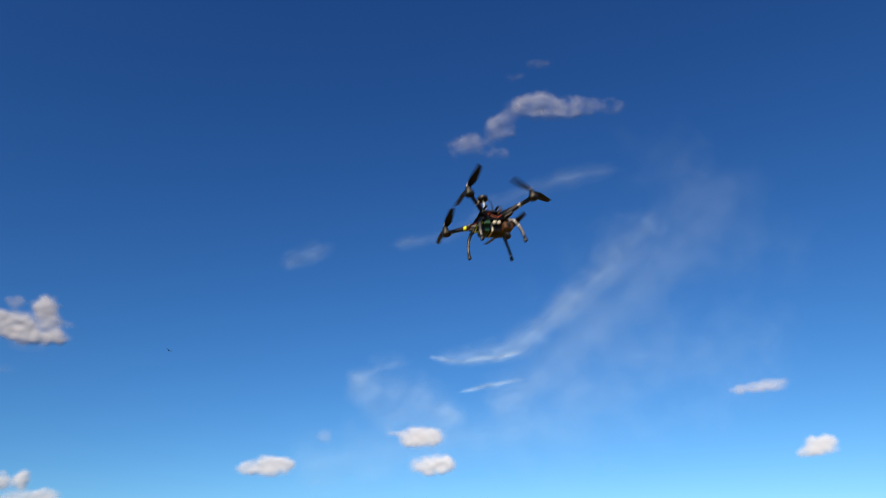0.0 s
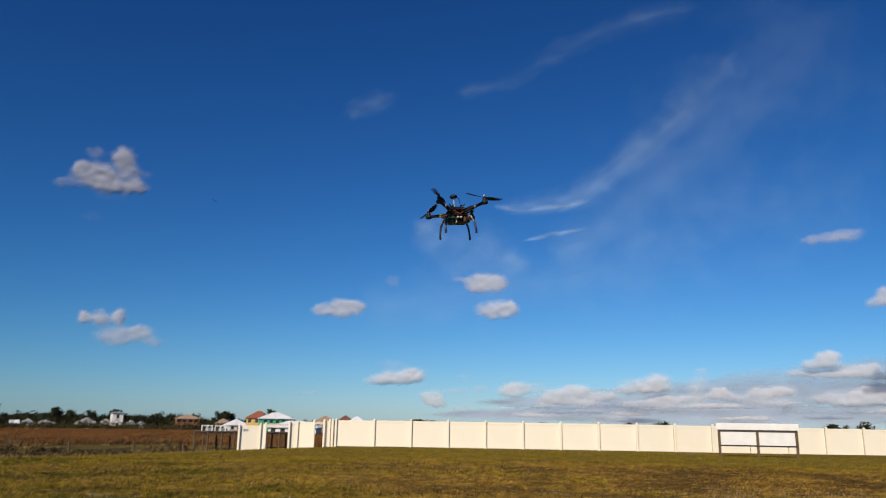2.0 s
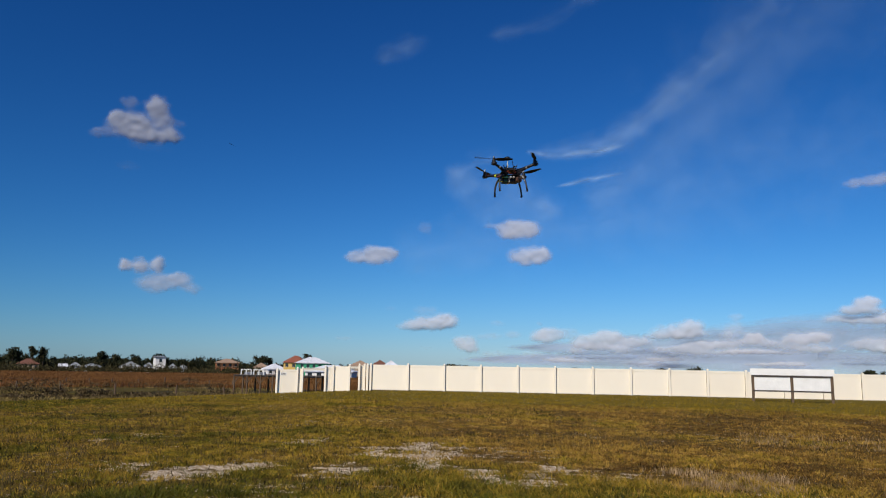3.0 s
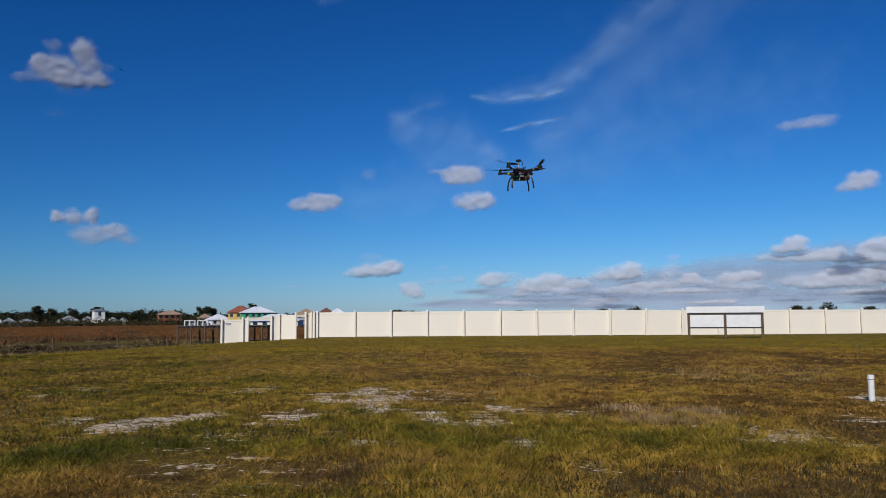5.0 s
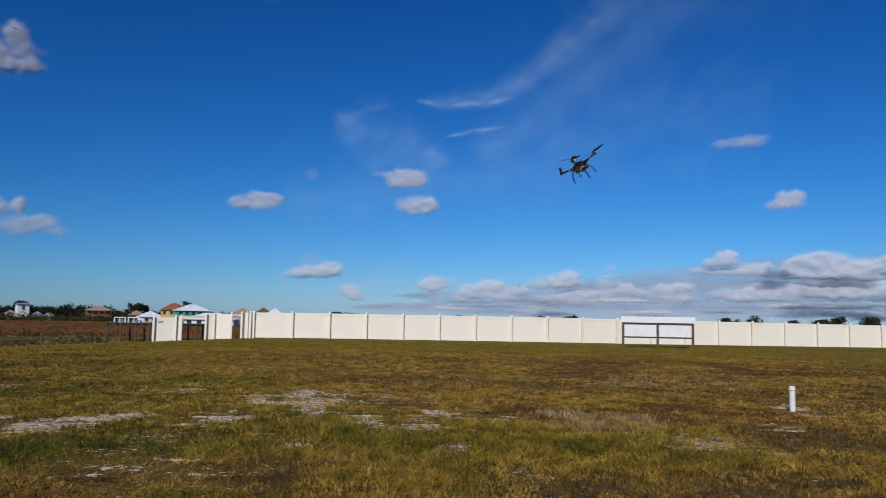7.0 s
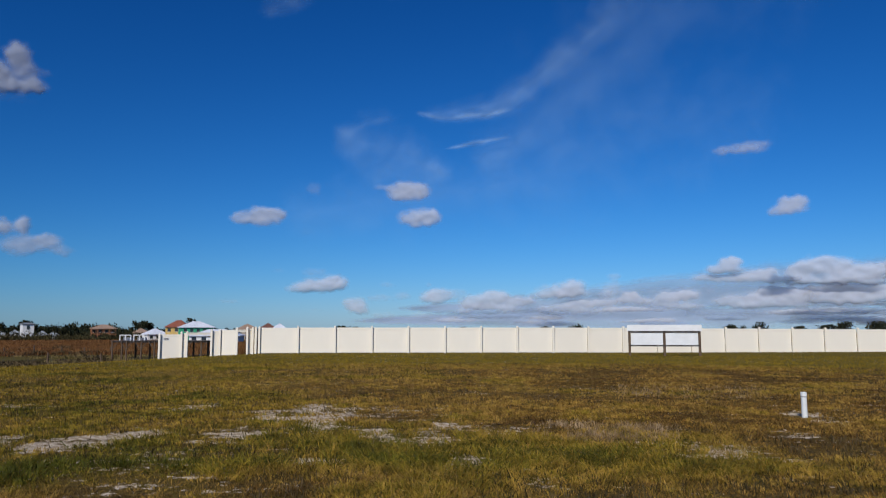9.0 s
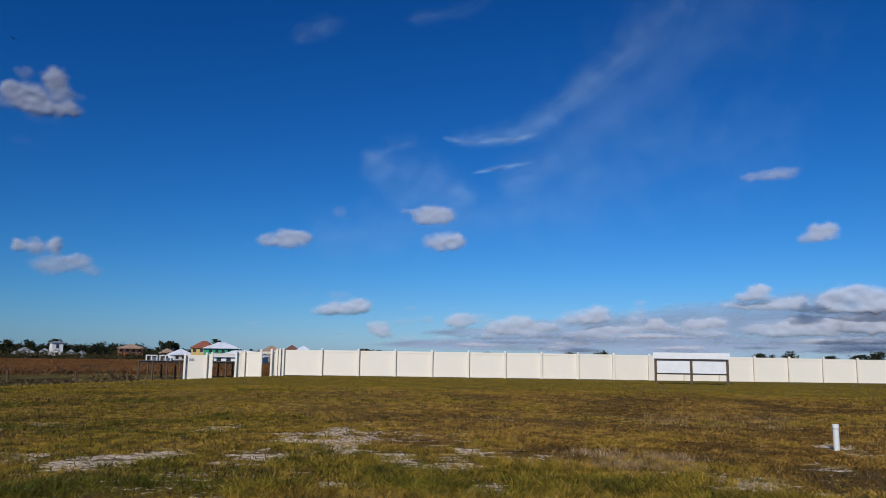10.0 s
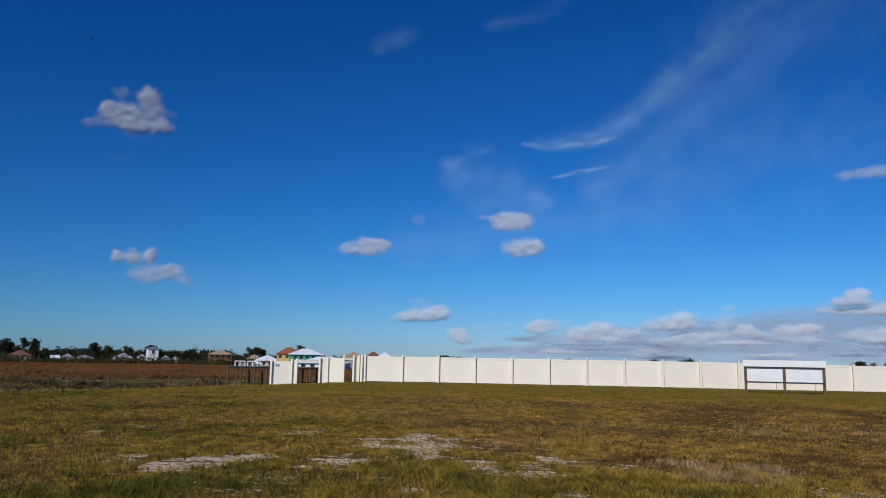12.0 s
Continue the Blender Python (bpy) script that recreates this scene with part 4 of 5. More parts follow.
def tufts(rng, n, per, r0, r1, name, label):
    """Rosettes of blades that lean out from one crown, green, straw or brown tuft by tuft."""
    r = r0 * (r1 / r0) ** rng.random(n)
    a = np.radians(-39 + 78 * rng.random(n))
    x, y = r * np.sin(a), r * np.cos(a)
    patch = step(value_noise(x, y * 1.3, 0.75, 5), 0.36, 0.60)
    green = np.maximum(0, lushness(x, y))
    bare = sandiness(x, y) * step(value_noise(x, y, 3.0, 2), 0.22, 0.42)
    keep = (rng.random(n) > bare * 1.15) & (rng.random(n) < 0.16 + 0.62 * patch + 0.5 * green) & (fall(x, y) < 0.1) & (np.hypot(x - 6.85, y - 12.7) > 0.3)
    x, y, r, patch, green = x[keep], y[keep], r[keep], patch[keep], green[keep]
    m = len(x)
    size = (0.045 + 0.055 * rng.random(m)) * (0.6 + 0.5 * patch + 1.1 * green) * (1 - 0.35 * step(r, 10, 18))
    tone = rng.normal(size=m) * 0.17 - 0.12 * patch + 0.34 * dry_side(x, y) - green_side(x, y)
    out = rng.random(m * per) * math.tau
    far = np.repeat(size, per) * (0.15 + 0.55 * rng.random(m * per)) * (1 + 0.03 * np.repeat(r, per))
    bx, by = np.repeat(x, per) + np.cos(out) * far, np.repeat(y, per) + np.sin(out) * far
    high = np.repeat(size, per) * (0.65 + 0.8 * rng.random(m * per))
    blades(name, bx, by, high, 0.0032 + 0.00052 * np.repeat(r, per), 0.7 + 1.7 * rng.random(m * per), rng, MAT_BLADE, label, "grass",
           np.repeat(tone, per), out + rng.normal(size=m * per) * 0.5)


def lawn():
    rng = np.random.default_rng(11)
    tufts(rng, 40000, 12, 4.4, 34, "grass_tufts", "leaning tufts of green, straw and brown grass")
    x, y = clumped(rng, 46000, 5, 4.4, 30, -39, 39, 0.07)
    r = np.hypot(x, y)
    thick = step(value_noise(x, y * 1.4, 0.8, 5), 0.32, 0.62)
    keep = (rng.random(len(x)) > sandiness(x, y) * 1.1) & (rng.random(len(x)) < 0.5 + 0.5 * thick) & (fall(x, y) < 0.1) & (np.hypot(x - 6.85, y - 12.7) > 0.22)
    x, y, r, thick = x[keep], y[keep], r[keep], thick[keep]
    high = (0.022 + 0.035 * rng.random(len(x))) * (0.7 + 0.5 * thick)
    blades("grass", x, y, high, 0.0035 + 0.0005 * r, 0.6 + 1.4 * rng.random(len(x)), rng, MAT_BLADE, "short patchy grass, straw and brown", "grass", 0.10 + 0.3 * dry_side(x, y) - green_side(x, y))
    x, y = clumped(rng, 46000, 4, 12, 34, -38, 38, 0.07)
    keep = (rng.random(len(x)) > sandiness(x, y)) & (fall(x, y) < 0.1) & (np.hypot(x - 6.85, y - 12.7) > 0.3)
    x, y = x[keep], y[keep]
    patch = value_noise(x, y * 0.6, 0.55, 4)
    blades("far_grass", x, y, 0.032 + 0.06 * rng.random(len(x)) * step(patch, 0.35, 0.65), 0.004 + 0.0008 * np.hypot(x, y), 0.5 + 1.1 * rng.random(len(x)), rng, MAT_BLADE, "short olive and straw grass farther off", "grass", 0.55 * (0.5 - patch) - green_side(x, y))
    x, y = clumped(rng, 6500, 6, 5.5, 34, -38, 38, 0.06)
    keep = (fall(x, y) < 0.1) & (value_noise(x, y, 0.3, 2) > 0.40) & (rng.random(len(x)) > sandiness(x, y)) & (np.hypot(x - 6.85, y - 12.7) > 0.4)
    x, y = x[keep], y[keep]
    blades("weeds", x, y, 0.04 + 0.09 * rng.random(len(x)), 0.005 + 0.0006 * np.hypot(x, y), 0.3 + 0.6 * rng.random(len(x)), rng, MAT_WEED, "dark dry weed stalks in the lawn", "weeds")
    # bleached stalks of last year's grass stand in thin patches
    for n, r0, r1, a0, a1 in ((320, 10.4, 12.2, 10.0, 19.0), (90, 17.5, 21.0, 16.0, 26.0)):
        x, y = clumped(rng, n, 7, r0, r1, a0, a1, 0.10)
        keep = value_noise(x, y, 0.9, 3) > 0.40
        x, y = x[keep], y[keep]
        blades("dry_stalks", x, y, 0.06 + 0.09 * rng.random(len(x)), 0.003 + 0.0005 * np.hypot(x, y), 0.2 + 0.5 * rng.random(len(x)), rng, MAT_DRY, "pale bleached stalks of dead grass", "grass")
    x, y = clumped(rng, 9000, 4, 30, 49.2, -38, 38, 0.06)
    keep = (fall(x, y) < 0.3)
    x, y = x[keep], y[keep]
    blades("mown_grass", x, y, 0.03 + 0.05 * rng.random(len(x)), np.full(len(x), 0.03), 0.3 + 0.5 * rng.random(len(x)), rng, MAT_MOWN, "mown olive grass along a fence", "grass")


def fields():
    rng = np.random.default_rng(12)
    x, y = clumped(rng, 5200, 9, 30, 92, -40, -12, 0.05)
    keep = (fall(x, y) > 0.3) & ~((y > 46) & (x > -17) & (y < 56)) & (value_noise(x, y, 0.12, 3) > 0.38)
    x, y = x[keep], y[keep]
    blades("rough_grass", x, y, 0.12 + 0.38 * rng.random(len(x)) * value_noise(x, y, 0.1, 2), np.full(len(x), 0.05), 0.3 + 0.5 * rng.random(len(x)), rng, MAT_ROUGH, "rough dry weeds on a low field", "grass")
    x, y = clumped(rng, 52000, 3, 86, 340, -42, -12, 0.4)
    keep = marshness(x, y) > 0.3
    x, y = x[keep], y[keep]
    blades("marsh_reeds", x, y, 0.3 + 0.4 * rng.random(len(x)), np.full(len(x), 0.07), 0.2 + 0.4 * rng.random(len(x)), rng, MAT_REED, "tall red-brown dry marsh grass", "reeds")
    pts = []
    for az, d, w, h in [(-34.0, 70, 1.7, 1.3), (-33.2, 70, 0.9, 0.5), (-35.4, 74, 1.0, 0.6), (-31.4, 70, 0.6, 0.45), (-30.2, 68, 0.7, 0.4), (-24.6, 118, 1.3, 0.8), (-28.0, 66, 0.7, 0.35), (-26.4, 65, 0.9, 0.35), (-23.6, 65, 0.8, 0.4), (-37.0, 74, 1.2, 0.7),
                        (-22.4, 66, 0.8, 0.8), (-21.8, 64, 0.7, 0.6), (-26.9, 93, 2.0, 0.4), (-29.0, 95, 2.4, 0.4), (-24.0, 92, 1.6, 0.4), (-32.5, 97, 2.0, 0.5)]:
        x, y = plan(az, d)
        pts.append(crown_points(rng, 700, x, y, foot(x, y) + h * 0.45, w, h * 0.5, 14))
    # two rows of low clumps added to draw the dark ditch lines
    for az in np.arange(-39, -20, 0.33):
        for d, h in ((90 + 3 * rng.random(), 0.30 + 0.3 * rng.random()), (62.5 + 2.5 * rng.random(), 0.12 + 0.22 * rng.random())):
            x, y = plan(az + 0.3 * rng.random(), d)
            pts.append(crown_points(rng, 160, x, y, foot(x, y) + h * 0.4, 0.5 + 0.5 * rng.random(), h * 0.5, 6))
    v, f = leaves(np.concatenate(pts), 0.07, rng)
    tagged(sheet("ditch_scrub", v, f, MAT_DRYSCRUB, smooth=False), "dark scrub along a field ditch", "bushes", kind="stuff")


lawn()
fields()


# ---- low field: pond, wire fence, boardwalk ----
def pond():
    m = Mat("pond_water", 0.06, 0, 0.6).color((0.03, 0.04, 0.05))
    m.bump(m.noise(1.5, 3), 0.15, 0.05)
    x, y = plan(-15.3, 92)
    a = np.linspace(0, math.tau, 48, endpoint=False)
    r = 1 + 0.25 * (value_noise(np.cos(a) * 2, np.sin(a) * 2, 1, 3) - 0.5)
    v = np.concatenate([[[0, 0, 0]], np.stack([np.cos(a) * r * 4.5, np.sin(a) * r * 11, 0 * a], -1)])
    f = np.stack([np.zeros(48, int), 1 + np.arange(48), 1 + (np.arange(48) + 1) % 48], -1)
    ob = sheet("water", v, f, m.m)
    ob.matrix_basis = Matrix.Translation((x, y, foot(x, y) + 0.12))
    tagged(ob, "small pond that reflects the blue sky", "pond", kind="structure")


pond()


def wire_fence(places, label):
    x0, y0 = plan(*places[0][:2])
    base = Vector((x0, y0, foot(x0, y0)))
    ob = thing("wire_fence", label, "fence", Matrix.Translation(base))
    tops = []
    for i, (az, d, h) in enumerate(places):
        x, y = plan(az, d)
        p = Vector((x, y, foot(x, y))) - base
        lean = 0.06 * ((i * 37) % 5 - 2)
        part("post", tube([p + Vector((0, 0, -0.3)), p + Vector((lean, 0, h))], [0.085, 0.075], 8), MAT_POST, ob)
        tops.append((p, lean, h))
    for k in (0.45, 0.8):
        part("wire", tube([p + Vector((lean * k, 0, h * k)) for p, lean, h in tops], 0.008, 4), MAT_DARKWOOD, ob)


wire_fence([(-38.0, 78, 0.95), (-35.5, 77, 0.9), (-32.95, 75, 0.85), (-29.4, 69, 0.95), (-25.4, 65, 0.98), (-22.0, 63, 0.9)], "old wire fence on weathered round posts")
wire_fence([(-37.5, 104, 0.9), (-34.6, 101, 0.85), (-32.6, 100, 0.85), (-31.1, 98, 0.9), (-29.7, 98, 0.85), (-27.9, 96, 0.85), (-26.2, 94, 1.1), (-24.6, 93, 0.85), (-23.1, 92, 0.85), (-21.5, 91, 0.85)], "farther wire fence on thin posts before the marsh")


def boardwalk():
    y, top = 61.0, 0.66
    x0, x1 = -23.6, -16.0
    g = foot(-20, y)
    ob = thing("boardwalk", "raised grey wooden boardwalk on braced posts", "dock", Matrix.Translation((x0, y, g)))
    h, w = top - g, x1 - x0
    n = 40
    plank = mesh_of("plank", box(w / n - 0.02, 2.2, 0.045, 0, 0, 0, 0.004), MAT_WOOD)
    for i in range(n):
        part("plank", plank, None, ob, m=Matrix.Translation(((i + 0.5) * w / n, 0, h)))
    for s in (-1, 1):
        part("beam", box(w, 0.08, 0.12, w / 2, s * 0.9, h - 0.125, 0.005), MAT_WOOD, ob)
    for i, x in enumerate((0.12, 1.22, 2.36, 3.42, 4.7, 5.9, 7.1)):
        for s in (-1, 1):
            part("post", tube([(x, s * 0.9 + 0.1 * s, -0.4), (x + 0.02 * (i % 3 - 1), s * 0.9 + 0.1 * s, h - 0.002)], [0.085, 0.07], 9), MAT_POST, ob)
        for side in ((-1, 1) if 0 < i < 6 else (1,)):
            part("brace", tube([(x + 0.04 * side, -1.08, h - 0.62), (x + 0.46 * side, -1.06, h - 0.08)], 0.04, 6), MAT_POST, ob)
    # pale railing frames at one end
    for x in (0.5, 1.6):
        rail = part("railing", box(0.95, 0.06, 0.07, x + 0.45, -0.6, h + 0.42), MAT_WHITE, ob, "white railing frame")
        for k in (0.02, 0.45, 0.88):
            part("baluster", box(0.07, 0.06, 0.42, x + k, -0.6, h + 0.046), MAT_WHITE, rail)
        part("crate", box(0.6, 0.5, 0.22, x + 0.45, 0.0, h + 0.046, 0.01), WALLS["grey"], ob)


boardwalk()


def gate_frame(a, b, z, label):
    """A header that spans an opening between two fence posts."""
    a, b = Vector((*a, 0)), Vector((*b, 0))
    run = b - a
    ob = thing("gate_frame", label, "gate", pose(a.x, a.y, foot(a.x, a.y), 0, 0, math.degrees(math.atan2(run.y, run.x))))
    w = run.length
    part("header", box(w, 0.09, 0.13, w / 2, 0, z, 0.004), MAT_VINYL_POST, ob)
    part("lip", box(w, 0.12, 0.025, w / 2, 0, z + 0.132, 0.004), MAT_VINYL, ob)
    return ob


gate_frame((-11.32, 49.62), (-10.77, 49.85), 1.50, "cream header beam over a narrow fence opening")
# added beam: the pale edge here is the roof of the pavilion behind
gate_frame((-14.42, 49.08), (-13.06, 49.62), 1.56, "cream beam over a wide fence opening, standing for a roof edge")


# ---- drone ----
MAT_CARBON = worn("black_composite", (0.009, 0.009, 0.012), 0.42, vary=0.3, scale=30, bump=0.05, spec=0.35)
MAT_BLACK = worn("black_plastic", (0.007, 0.007, 0.009), 0.5, vary=0.3, scale=40, bump=0.05)
MAT_LEG = Mat("worn_black_legs", 0.4, 0, 0.4)
MAT_LEG = MAT_LEG.color(MAT_LEG.ramp(MAT_LEG.noise(45, 3, 0.6), [(0.50, (0.014, 0.014, 0.017)), (0.60, (0.05, 0.05, 0.055)), (0.66, (0.30, 0.30, 0.31))])).m
MAT_STEEL = worn("bright_motor_metal", (0.55, 0.54, 0.52), 0.3, 1.0, vary=0.2, scale=60)
MAT_GREEN = worn("green_wrap", (0.015, 0.085, 0.05), 0.5, vary=0.3, scale=30)
MAT_RED = worn("red_brown_wire", (0.22, 0.035, 0.02), 0.5, vary=0.3, scale=30)
MAT_YELLOW = worn("yellow_tape", (0.55, 0.60, 0.03), 0.5, vary=0.2, scale=30)
MAT_PALE = worn("white_connector", (0.50, 0.48, 0.45), 0.45, vary=0.15, scale=30)
MAT_AMBER = worn("amber_plastic", (0.075, 0.032, 0.014), 0.4, vary=0.3, scale=30)
CORNERS = [(-1, -1), (1, -1), (-1, 1), (1, 1)]


def propeller_bm():
    """A two-blade propeller with twisted, tapered blades round a hub."""
    bm = lathe([(0.011, 0.0), (0.012, 0.006), (0.009, 0.012), (0.004, 0.02)], 14)
    for s in (1, -1):
        rows = []
        for i in range(12):
            u = i / 11
            r = 0.008 + u * 0.142
            chord = 0.011 + 0.026 * math.sin(min(1, u * 2.4) * math.pi / 2) * (1 - 0.72 * u ** 2)
            tw = radians(26 - 18 * u)
            mid = -0.004 * u
            row = []
            for c, z in ((-0.42, -0.0008), (0.58, -0.0008), (0.58, 0.0010), (-0.42, 0.0016)):
                y = c * chord * math.cos(tw) + mid
                row.append(bm.verts.new((s * r, s * y, 0.007 + z - c * chord * math.sin(tw) + 0.006 * u * u)))
            rows.append(row)
        for a, b in zip(rows, rows[1:]):
            for k in range(4):
                bm.faces.new((a[k], a[(k + 1) % 4], b[(k + 1) % 4], b[k]))
        bm.faces.new(rows[0][::-1])
        bm.faces.new(rows[-1])
    return bm


def leg_points(sx, sy):
    d = Vector((sx, sy, 0)).normalized()
    side = [(0.060, -0.010), (0.085, -0.014), (0.106, -0.030), (0.120, -0.058), (0.129, -0.088), (0.133, -0.116), (0.134, -0.142)]
    return [d * r + Vector((0, 0, z)) for r, z in side]


def drone():
    ob = thing("quadcopter", "black four-rotor camera drone flying on curved landing legs", "drone")
    part("bottom_plate", box(0.145, 0.115, 0.003, 0, 0, -0.014, 0.001), MAT_CARBON, ob)
    part("top_plate", box(0.13, 0.10, 0.003, 0, 0, 0.028, 0.001), MAT_CARBON, ob)
    prop_mesh = mesh_of("propeller", propeller_bm(), MAT_BLACK)
    props = []
    for n, (sx, sy) in enumerate(CORNERS):
        d = Vector((sx, sy, 0)).normalized()
        bm = tube([d * 0.045 + Vector((0, 0, 0.004)), d * 0.10 + Vector((0, 0, 0.018)), d * 0.17 + Vector((0, 0, 0.032)), d * 0.215 + Vector((0, 0, 0.040))], [0.015, 0.012, 0.009, 0.011], 8)
        tube([d * 0.05 + Vector((0, 0, 0.027)), d * 0.13 + Vector((0, 0, 0.034)), d * 0.21 + Vector((0, 0, 0.043))], [0.007, 0.006, 0.006], 6, bm)
        arm = part("arm", bm, MAT_CARBON, ob, smooth=True)
        part("mount", lathe([(0.020, 0.002), (0.022, 0.006), (0.022, 0.018), (0.018, 0.020)], 16), MAT_BLACK, arm, m=Matrix.Translation(d * 0.225 + Vector((0, 0, 0.028))))
        part("motor", lathe([(0.014, 0.02), (0.0145, 0.034), (0.013, 0.040), (0.004, 0.041)], 18), MAT_BLACK, ob, "black brushless motor", m=Matrix.Translation(d * 0.225 + Vector((0, 0, 0.028))))
        p = part("propeller", prop_mesh, None, ob, "black two-blade propeller", m=Matrix.Translation(d * 0.225 + Vector((0, 0, 0.068))))
        part("prop_nut", lathe([(0.0085, 0.012), (0.0085, 0.018), (0.004, 0.030), (0.001, 0.032)], 12), MAT_STEEL, p, "bright metal nut")
        props.append((p, d * 0.225 + Vector((0, 0, 0.068)), n))
        leg = part("landing_leg", tube(leg_points(sx, sy * 0.75), [0.010, 0.009, 0.008, 0.0075, 0.007, 0.007, 0.007], 8), MAT_LEG, ob, smooth=True)
        part("foot_tip", lathe([(0.0078, -0.010), (0.0085, -0.005), (0.0078, 0.005)], 10), MAT_BLACK, leg, m=Matrix.Translation(leg_points(sx, sy * 0.75)[-1]))
        if n == 2:
            part("tape", tube([d * 0.118 + Vector((0, 0, 0.0215)), d * 0.132 + Vector((0, 0, 0.0245))], 0.0125, 10), MAT_YELLOW, arm, "yellow-green tape band")
        else:
            part("tape", tube([d * 0.150 + Vector((0, 0, 0.0280)), d * 0.157 + Vector((0, 0, 0.0294))], 0.0112, 10), MAT_PALE, arm, "pale tape band")
    # battery, electronics and camera under and on the plates
    part("battery", box(0.126, 0.062, 0.050, 0.0, 0.010, -0.058, 0.007), MAT_BLACK, ob, "black battery pack")
    part("wrap", box(0.030, 0.066, 0.054, -0.040, 0.010, -0.060, 0.007), MAT_GREEN, ob, "green battery wrap")
    part("strap", box(0.010, 0.067, 0.055, -0.012, 0.010, -0.0605, 0.004), MAT_PALE, ob, "pale hook-and-loop strap")
    part("camera_box", box(0.046, 0.040, 0.036, 0.058, -0.034, -0.062, 0.006), MAT_AMBER, ob, "amber-brown camera box")
    part("lens_ring", lathe([(0.011, 0), (0.012, 0.006), (0.009, 0.010)], 16, m=pose(0.058, -0.052, -0.044, 90, 0, 0)), MAT_BLACK, ob)
    for x in (-0.004, 0.018):
        part("connector", lathe([(0.006, 0), (0.0095, 0.004), (0.0095, 0.011), (0.005, 0.015)], 12, m=pose(x, -0.034, -0.026, 90, 0, 0)), MAT_PALE, ob, "white plastic connector")
    part("receiver", box(0.030, 0.030, 0.022, -0.042, -0.032, -0.036, 0.004), MAT_GREEN, ob, "green receiver board")
    part("controller", box(0.070, 0.050, 0.026, 0, 0, 0.031, 0.005), MAT_BLACK, ob)
    part("wiring", tube([(-0.05, -0.03, -0.01), (-0.07, -0.045, -0.022), (-0.095, 0.02, -0.004), (-0.085, 0.07, 0.006)], 0.004, 6, tube([(-0.02, -0.045, 0.01), (0.01, -0.055, -0.008), (0.04, -0.05, 0.012)], 0.004, 6)), MAT_RED, ob, "red-brown wires")
    # speed controllers under the arms, loose wires, a power lead and straps over the top
    for sx, sy in CORNERS:
        d = Vector((sx, sy, 0)).normalized()
        part("speed_controller", box(0.040, 0.018, 0.011, 0, 0, 0, 0.002), MAT_BLACK, ob, m=Matrix.Translation(d * 0.092 + Vector((0, 0, -0.003))) @ pose(0, 0, 0, 0, -12, math.degrees(math.atan2(sy, sx))))
        part("motor_wire", tube([d * 0.075 + Vector((0, 0, 0.022)), d * 0.12 + Vector((0.006, -0.006, 0.036)), d * 0.17 + Vector((-0.004, 0.004, 0.040)), d * 0.212 + Vector((0, 0, 0.050))], 0.0028, 6), MAT_RED if sx < 0 else MAT_BLACK, ob)
    part("power_lead", tube([(-0.058, 0.0, -0.035), (-0.082, -0.024, -0.030), (-0.078, -0.048, -0.012), (-0.050, -0.050, 0.006), (-0.020, -0.046, 0.020)], 0.0042, 7), MAT_RED, ob, "red power lead")
    part("balance_lead", tube([(-0.060, 0.02, -0.045), (-0.088, 0.006, -0.052), (-0.090, -0.026, -0.040), (-0.062, -0.042, -0.028)], 0.0032, 6), MAT_YELLOW, ob, "yellow-green balance lead")
    part("wire_loop", tube([(0.020, -0.048, 0.016), (0.034, -0.064, 0.034), (0.058, -0.052, 0.036), (0.060, -0.034, 0.016)], 0.0030, 6), MAT_AMBER, ob, "brown wire loop")
    for x in (-0.03, 0.03):
        part("top_strap", box(0.012, 0.104, 0.0025, x, 0, 0.058, 0.0008), MAT_BLACK, ob)
    for s in (-1, 1):
        part("antenna", tube([(s * 0.03, -0.02, 0.03), (s * 0.055, -0.03, 0.075)], [0.004, 0.0035], 6), MAT_BLACK, ob)
    part("mast", tube([(-0.012, 0.0, 0.03), (-0.012, 0.0, 0.130)], 0.0035, 8), MAT_PALE, ob, "thin pale mast")
    puck = part("receiver_puck", lathe([(0.020, 0.127), (0.026, 0.131), (0.026, 0.141), (0.020, 0.147), (0.006, 0.148)], 20, m=Matrix.Translation((-0.012, 0, 0))), MAT_BLACK, ob, "round black satellite receiver")
    part("cable", tube([(0.010, 0.0, 0.137), (0.028, 0.004, 0.125), (0.036, 0.006, 0.06), (0.040, 0.006, 0.03)], 0.0025, 6), MAT_BLACK, puck)
    return ob, props


QUAD, PROPS = drone()


def bird():
    ob = thing("bird", "small dark bird gliding far off in the sky", "bird")
    part("torso", tube([(0, -0.22, 0), (0, -0.1, 0.01), (0, 0.05, 0.01), (0, 0.16, 0.01), (0, 0.24, 0.0)], [0.02, 0.06, 0.07, 0.05, 0.015], 8), MAT_BLACK, ob, smooth=True)
    for s in (-1, 1):
        bm = bmesh.new()
        rows = []
        for u, c, z in ((0, 0.16, 0.02), (0.3, 0.17, 0.10), (0.6, 0.13, 0.11), (0.9, 0.03, 0.05)):
            rows.append([bm.verts.new((s * u, y, z + k)) for y, k in ((c * 0.5 - 0.05 * u, 0), (-c * 0.5 - 0.05 * u, 0), (-c * 0.3 - 0.05 * u, 0.012), (c * 0.4 - 0.05 * u, 0.014))])
        for a, b in zip(rows, rows[1:]):
            for k in range(4):
                bm.faces.new((a[k], a[(k + 1) % 4], b[(k + 1) % 4], b[k]))
        part("wing", bm, MAT_BLACK, ob)
    return ob


BIRD = bird()

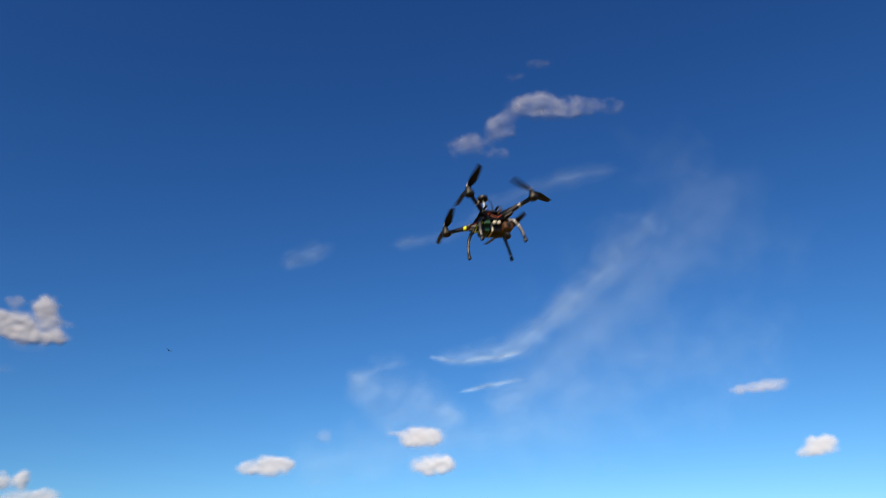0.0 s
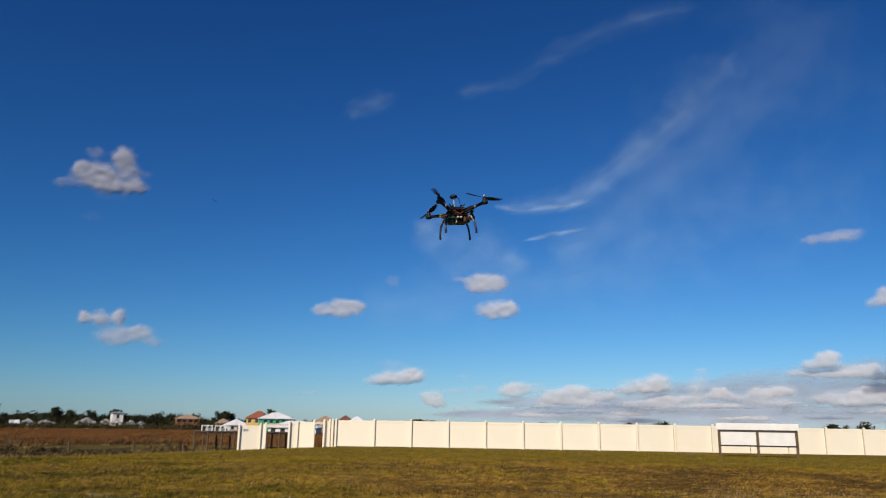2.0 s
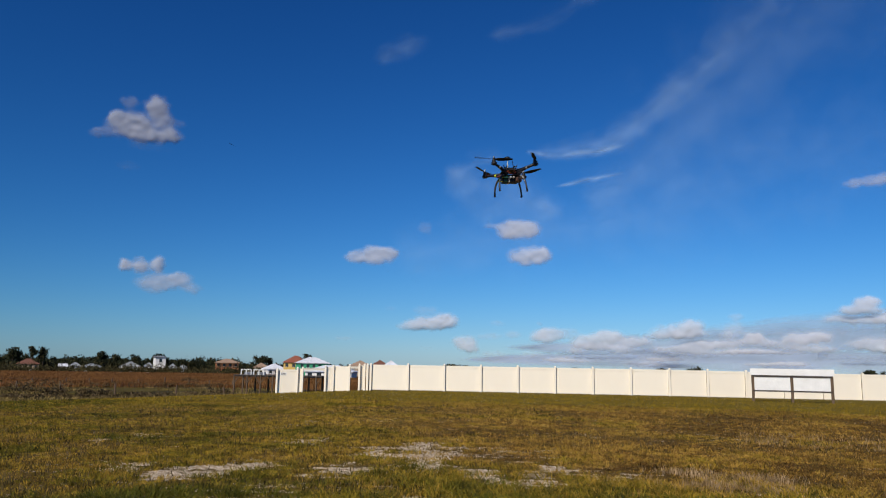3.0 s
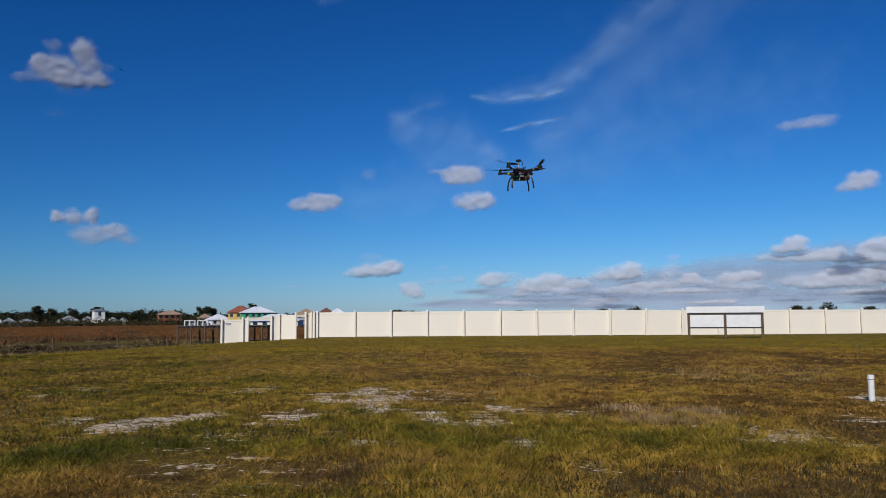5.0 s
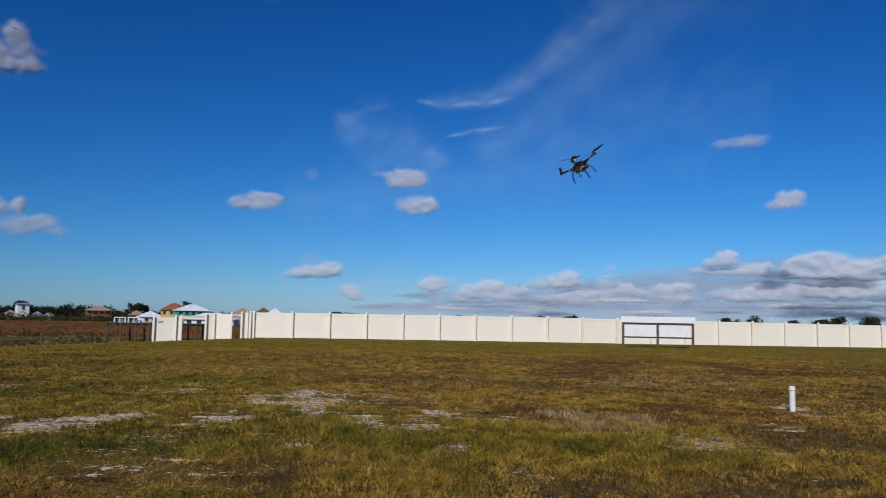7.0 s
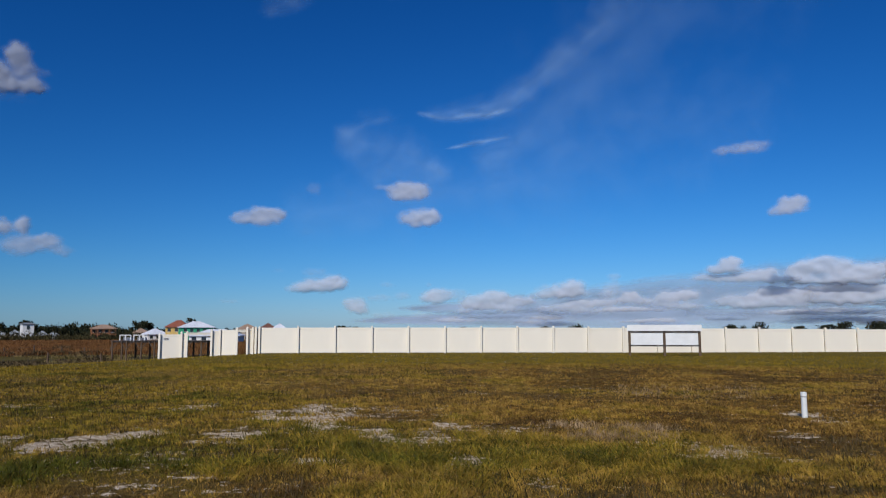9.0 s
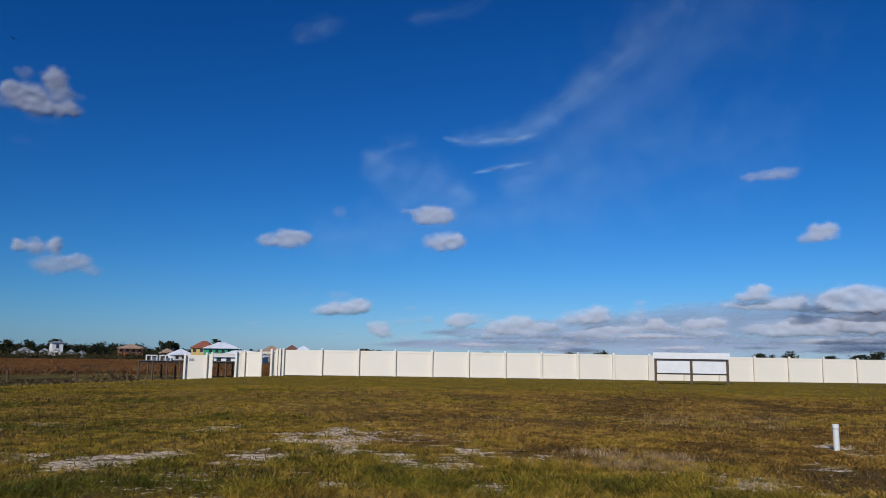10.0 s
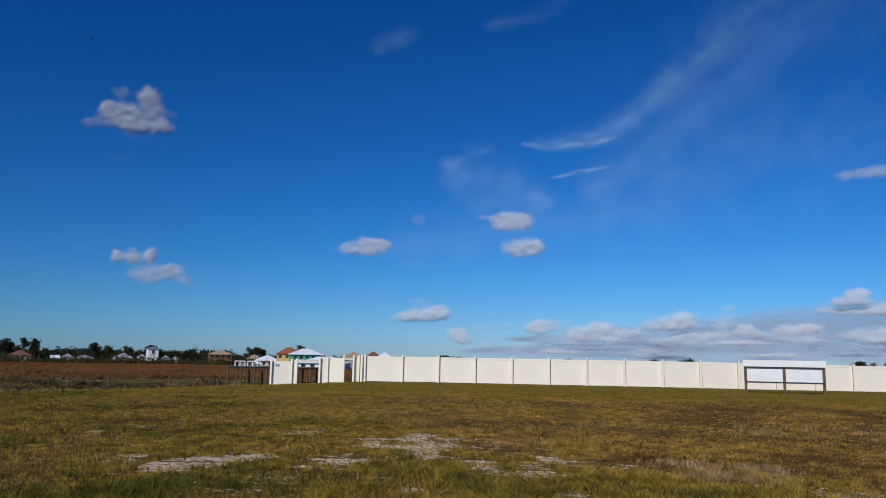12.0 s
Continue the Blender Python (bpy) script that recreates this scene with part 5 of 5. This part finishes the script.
# seconds, place, turn, pitch and bank of the drone
FLIGHT = [
    (0, 0.3235, 3.018, 3.055, 17.3, -8.9, -6.9),
    (0.5, 0.296, 4.289, 3.165, 15.8, -8.0, -6.3),
    (1, 0.089, 4.450, 3.203, 17.1, -5.5, -1.1),
    (1.5, -0.055, 4.557, 3.106, 16.5, -5.0, -3.8),
    (2, -0.201, 4.884, 2.911, 16.9, -4.1, -4.0),
    (2.5, -0.212, 5.139, 2.965, 16.5, -3.2, -1.2),
    (3, -0.064, 5.540, 2.987, 14.9, -3.6, -2.6),
    (4.8, 0.512, 7.044, 2.768, 10.5, -2.1, -1.9),
    (5, 0.571, 7.142, 2.865, 11.5, -1.3, -1.0),
    (5.5, 0.872, 7.514, 3.097, 13.7, -2.8, 1.2),
    (6, 1.309, 7.736, 3.258, 11.9, -2.0, -0.3),
    (6.5, 1.914, 8.014, 3.391, 13.2, -4.3, -21.8),
    (7, 2.058, 8.499, 3.328, 11.2, -16.7, -22.6),
    (7.2, 1.935, 8.819, 3.230, 8.9, -10.9, -13.9),
    (7.6, 0.900, 9.000, 2.950, 8.0, -6.0, -24.0),
    (8.0, -1.500, 9.100, 2.750, 10.0, -4.0, -26.0),
    (8.4, -4.900, 9.000, 2.700, 12.0, -3.0, -22.0),
    (8.8, -8.900, 8.800, 2.800, 14.0, -2.0, -12.0),
    (9.6, -16.000, 8.000, 3.200, 14.0, 0.0, 4.0),
    (12, -30.000, 4.000, 4.000, 14.0, 0.0, 0.0),
]


def drone_pose(x, y, z, turn, pitch, bank):
    return Matrix.Translation((x, y, z)) @ pose(0, 0, 0, 0, 0, turn) @ pose(0, 0, 0, pitch) @ pose(0, 0, 0, 0, bank)


def spin(marks, way):
    """A row for every tenth of a second, through the marked blade angles."""
    rows, total = [], float(marks[0][1])
    for (t0, a0), (t1, a1) in zip(marks, marks[1:] + [(12.0, marks[-1][1] + 7)]):
        n = round((t1 - t0) * 10)
        turn = (a1 - a0) * way % 180
        turn += 180 * round((65 * n - turn) / 180)
        rows += [(t0 + k / 10, total + way * turn * k / n) for k in range(n)]
        total += way * turn
    return rows + [(12.0, total)]


def motions():
    walk(QUAD, [(t, drone_pose(*row)) for t, *row in FLIGHT])
    for ob, at, n in PROPS:
        walk(ob, [(t, Matrix.Translation(at) @ pose(0, 0, 0, 0, 0, a)) for t, a in spin(SPIN[n], 1 if n in (0, 3) else -1)])
    walk(BIRD, [(t, Matrix.Translation(sky_place(a, e, 170)) @ pose(0, 0, 0, 0, 8, 60)) for t, a, e in SOAR])


# seconds and blade angle of each propeller, between which it turns on at about 650 degrees a second
SPIN = [
    [(0, 92), (0.5, 84), (1, 0), (1.5, 72), (2, 62), (2.5, 46), (3, 6), (5, 30), (5.5, 118), (6, 28), (6.5, 2), (7, 10)],
    [(0, 30), (0.5, 156), (1, 74), (1.5, 104), (2, 22), (2.5, 44), (3, 68), (5, 86), (5.5, 56), (6, 88), (6.5, 84), (7, 128)],
    [(0, 86), (0.5, 170), (1, 22), (1.5, 62), (2, 100), (2.5, 150), (3, 52), (5, 178), (5.5, 160), (6, 52), (6.5, 126), (7, 62)],
    [(0, 110), (0.5, 138), (1, 176), (1.5, 86), (2, 72), (3, 142), (5, 148), (5.5, 12), (6, 0)],
]
SOAR = [
    (0, -19.45, 16.47),
    (0.5, -19.86, 16.47),
    (1, -20.55, 16.36),
    (1.5, -21.00, 16.09),
    (5.5, -26.43, 17.73),
    (12, -32.43, 21.73),
]
motions()
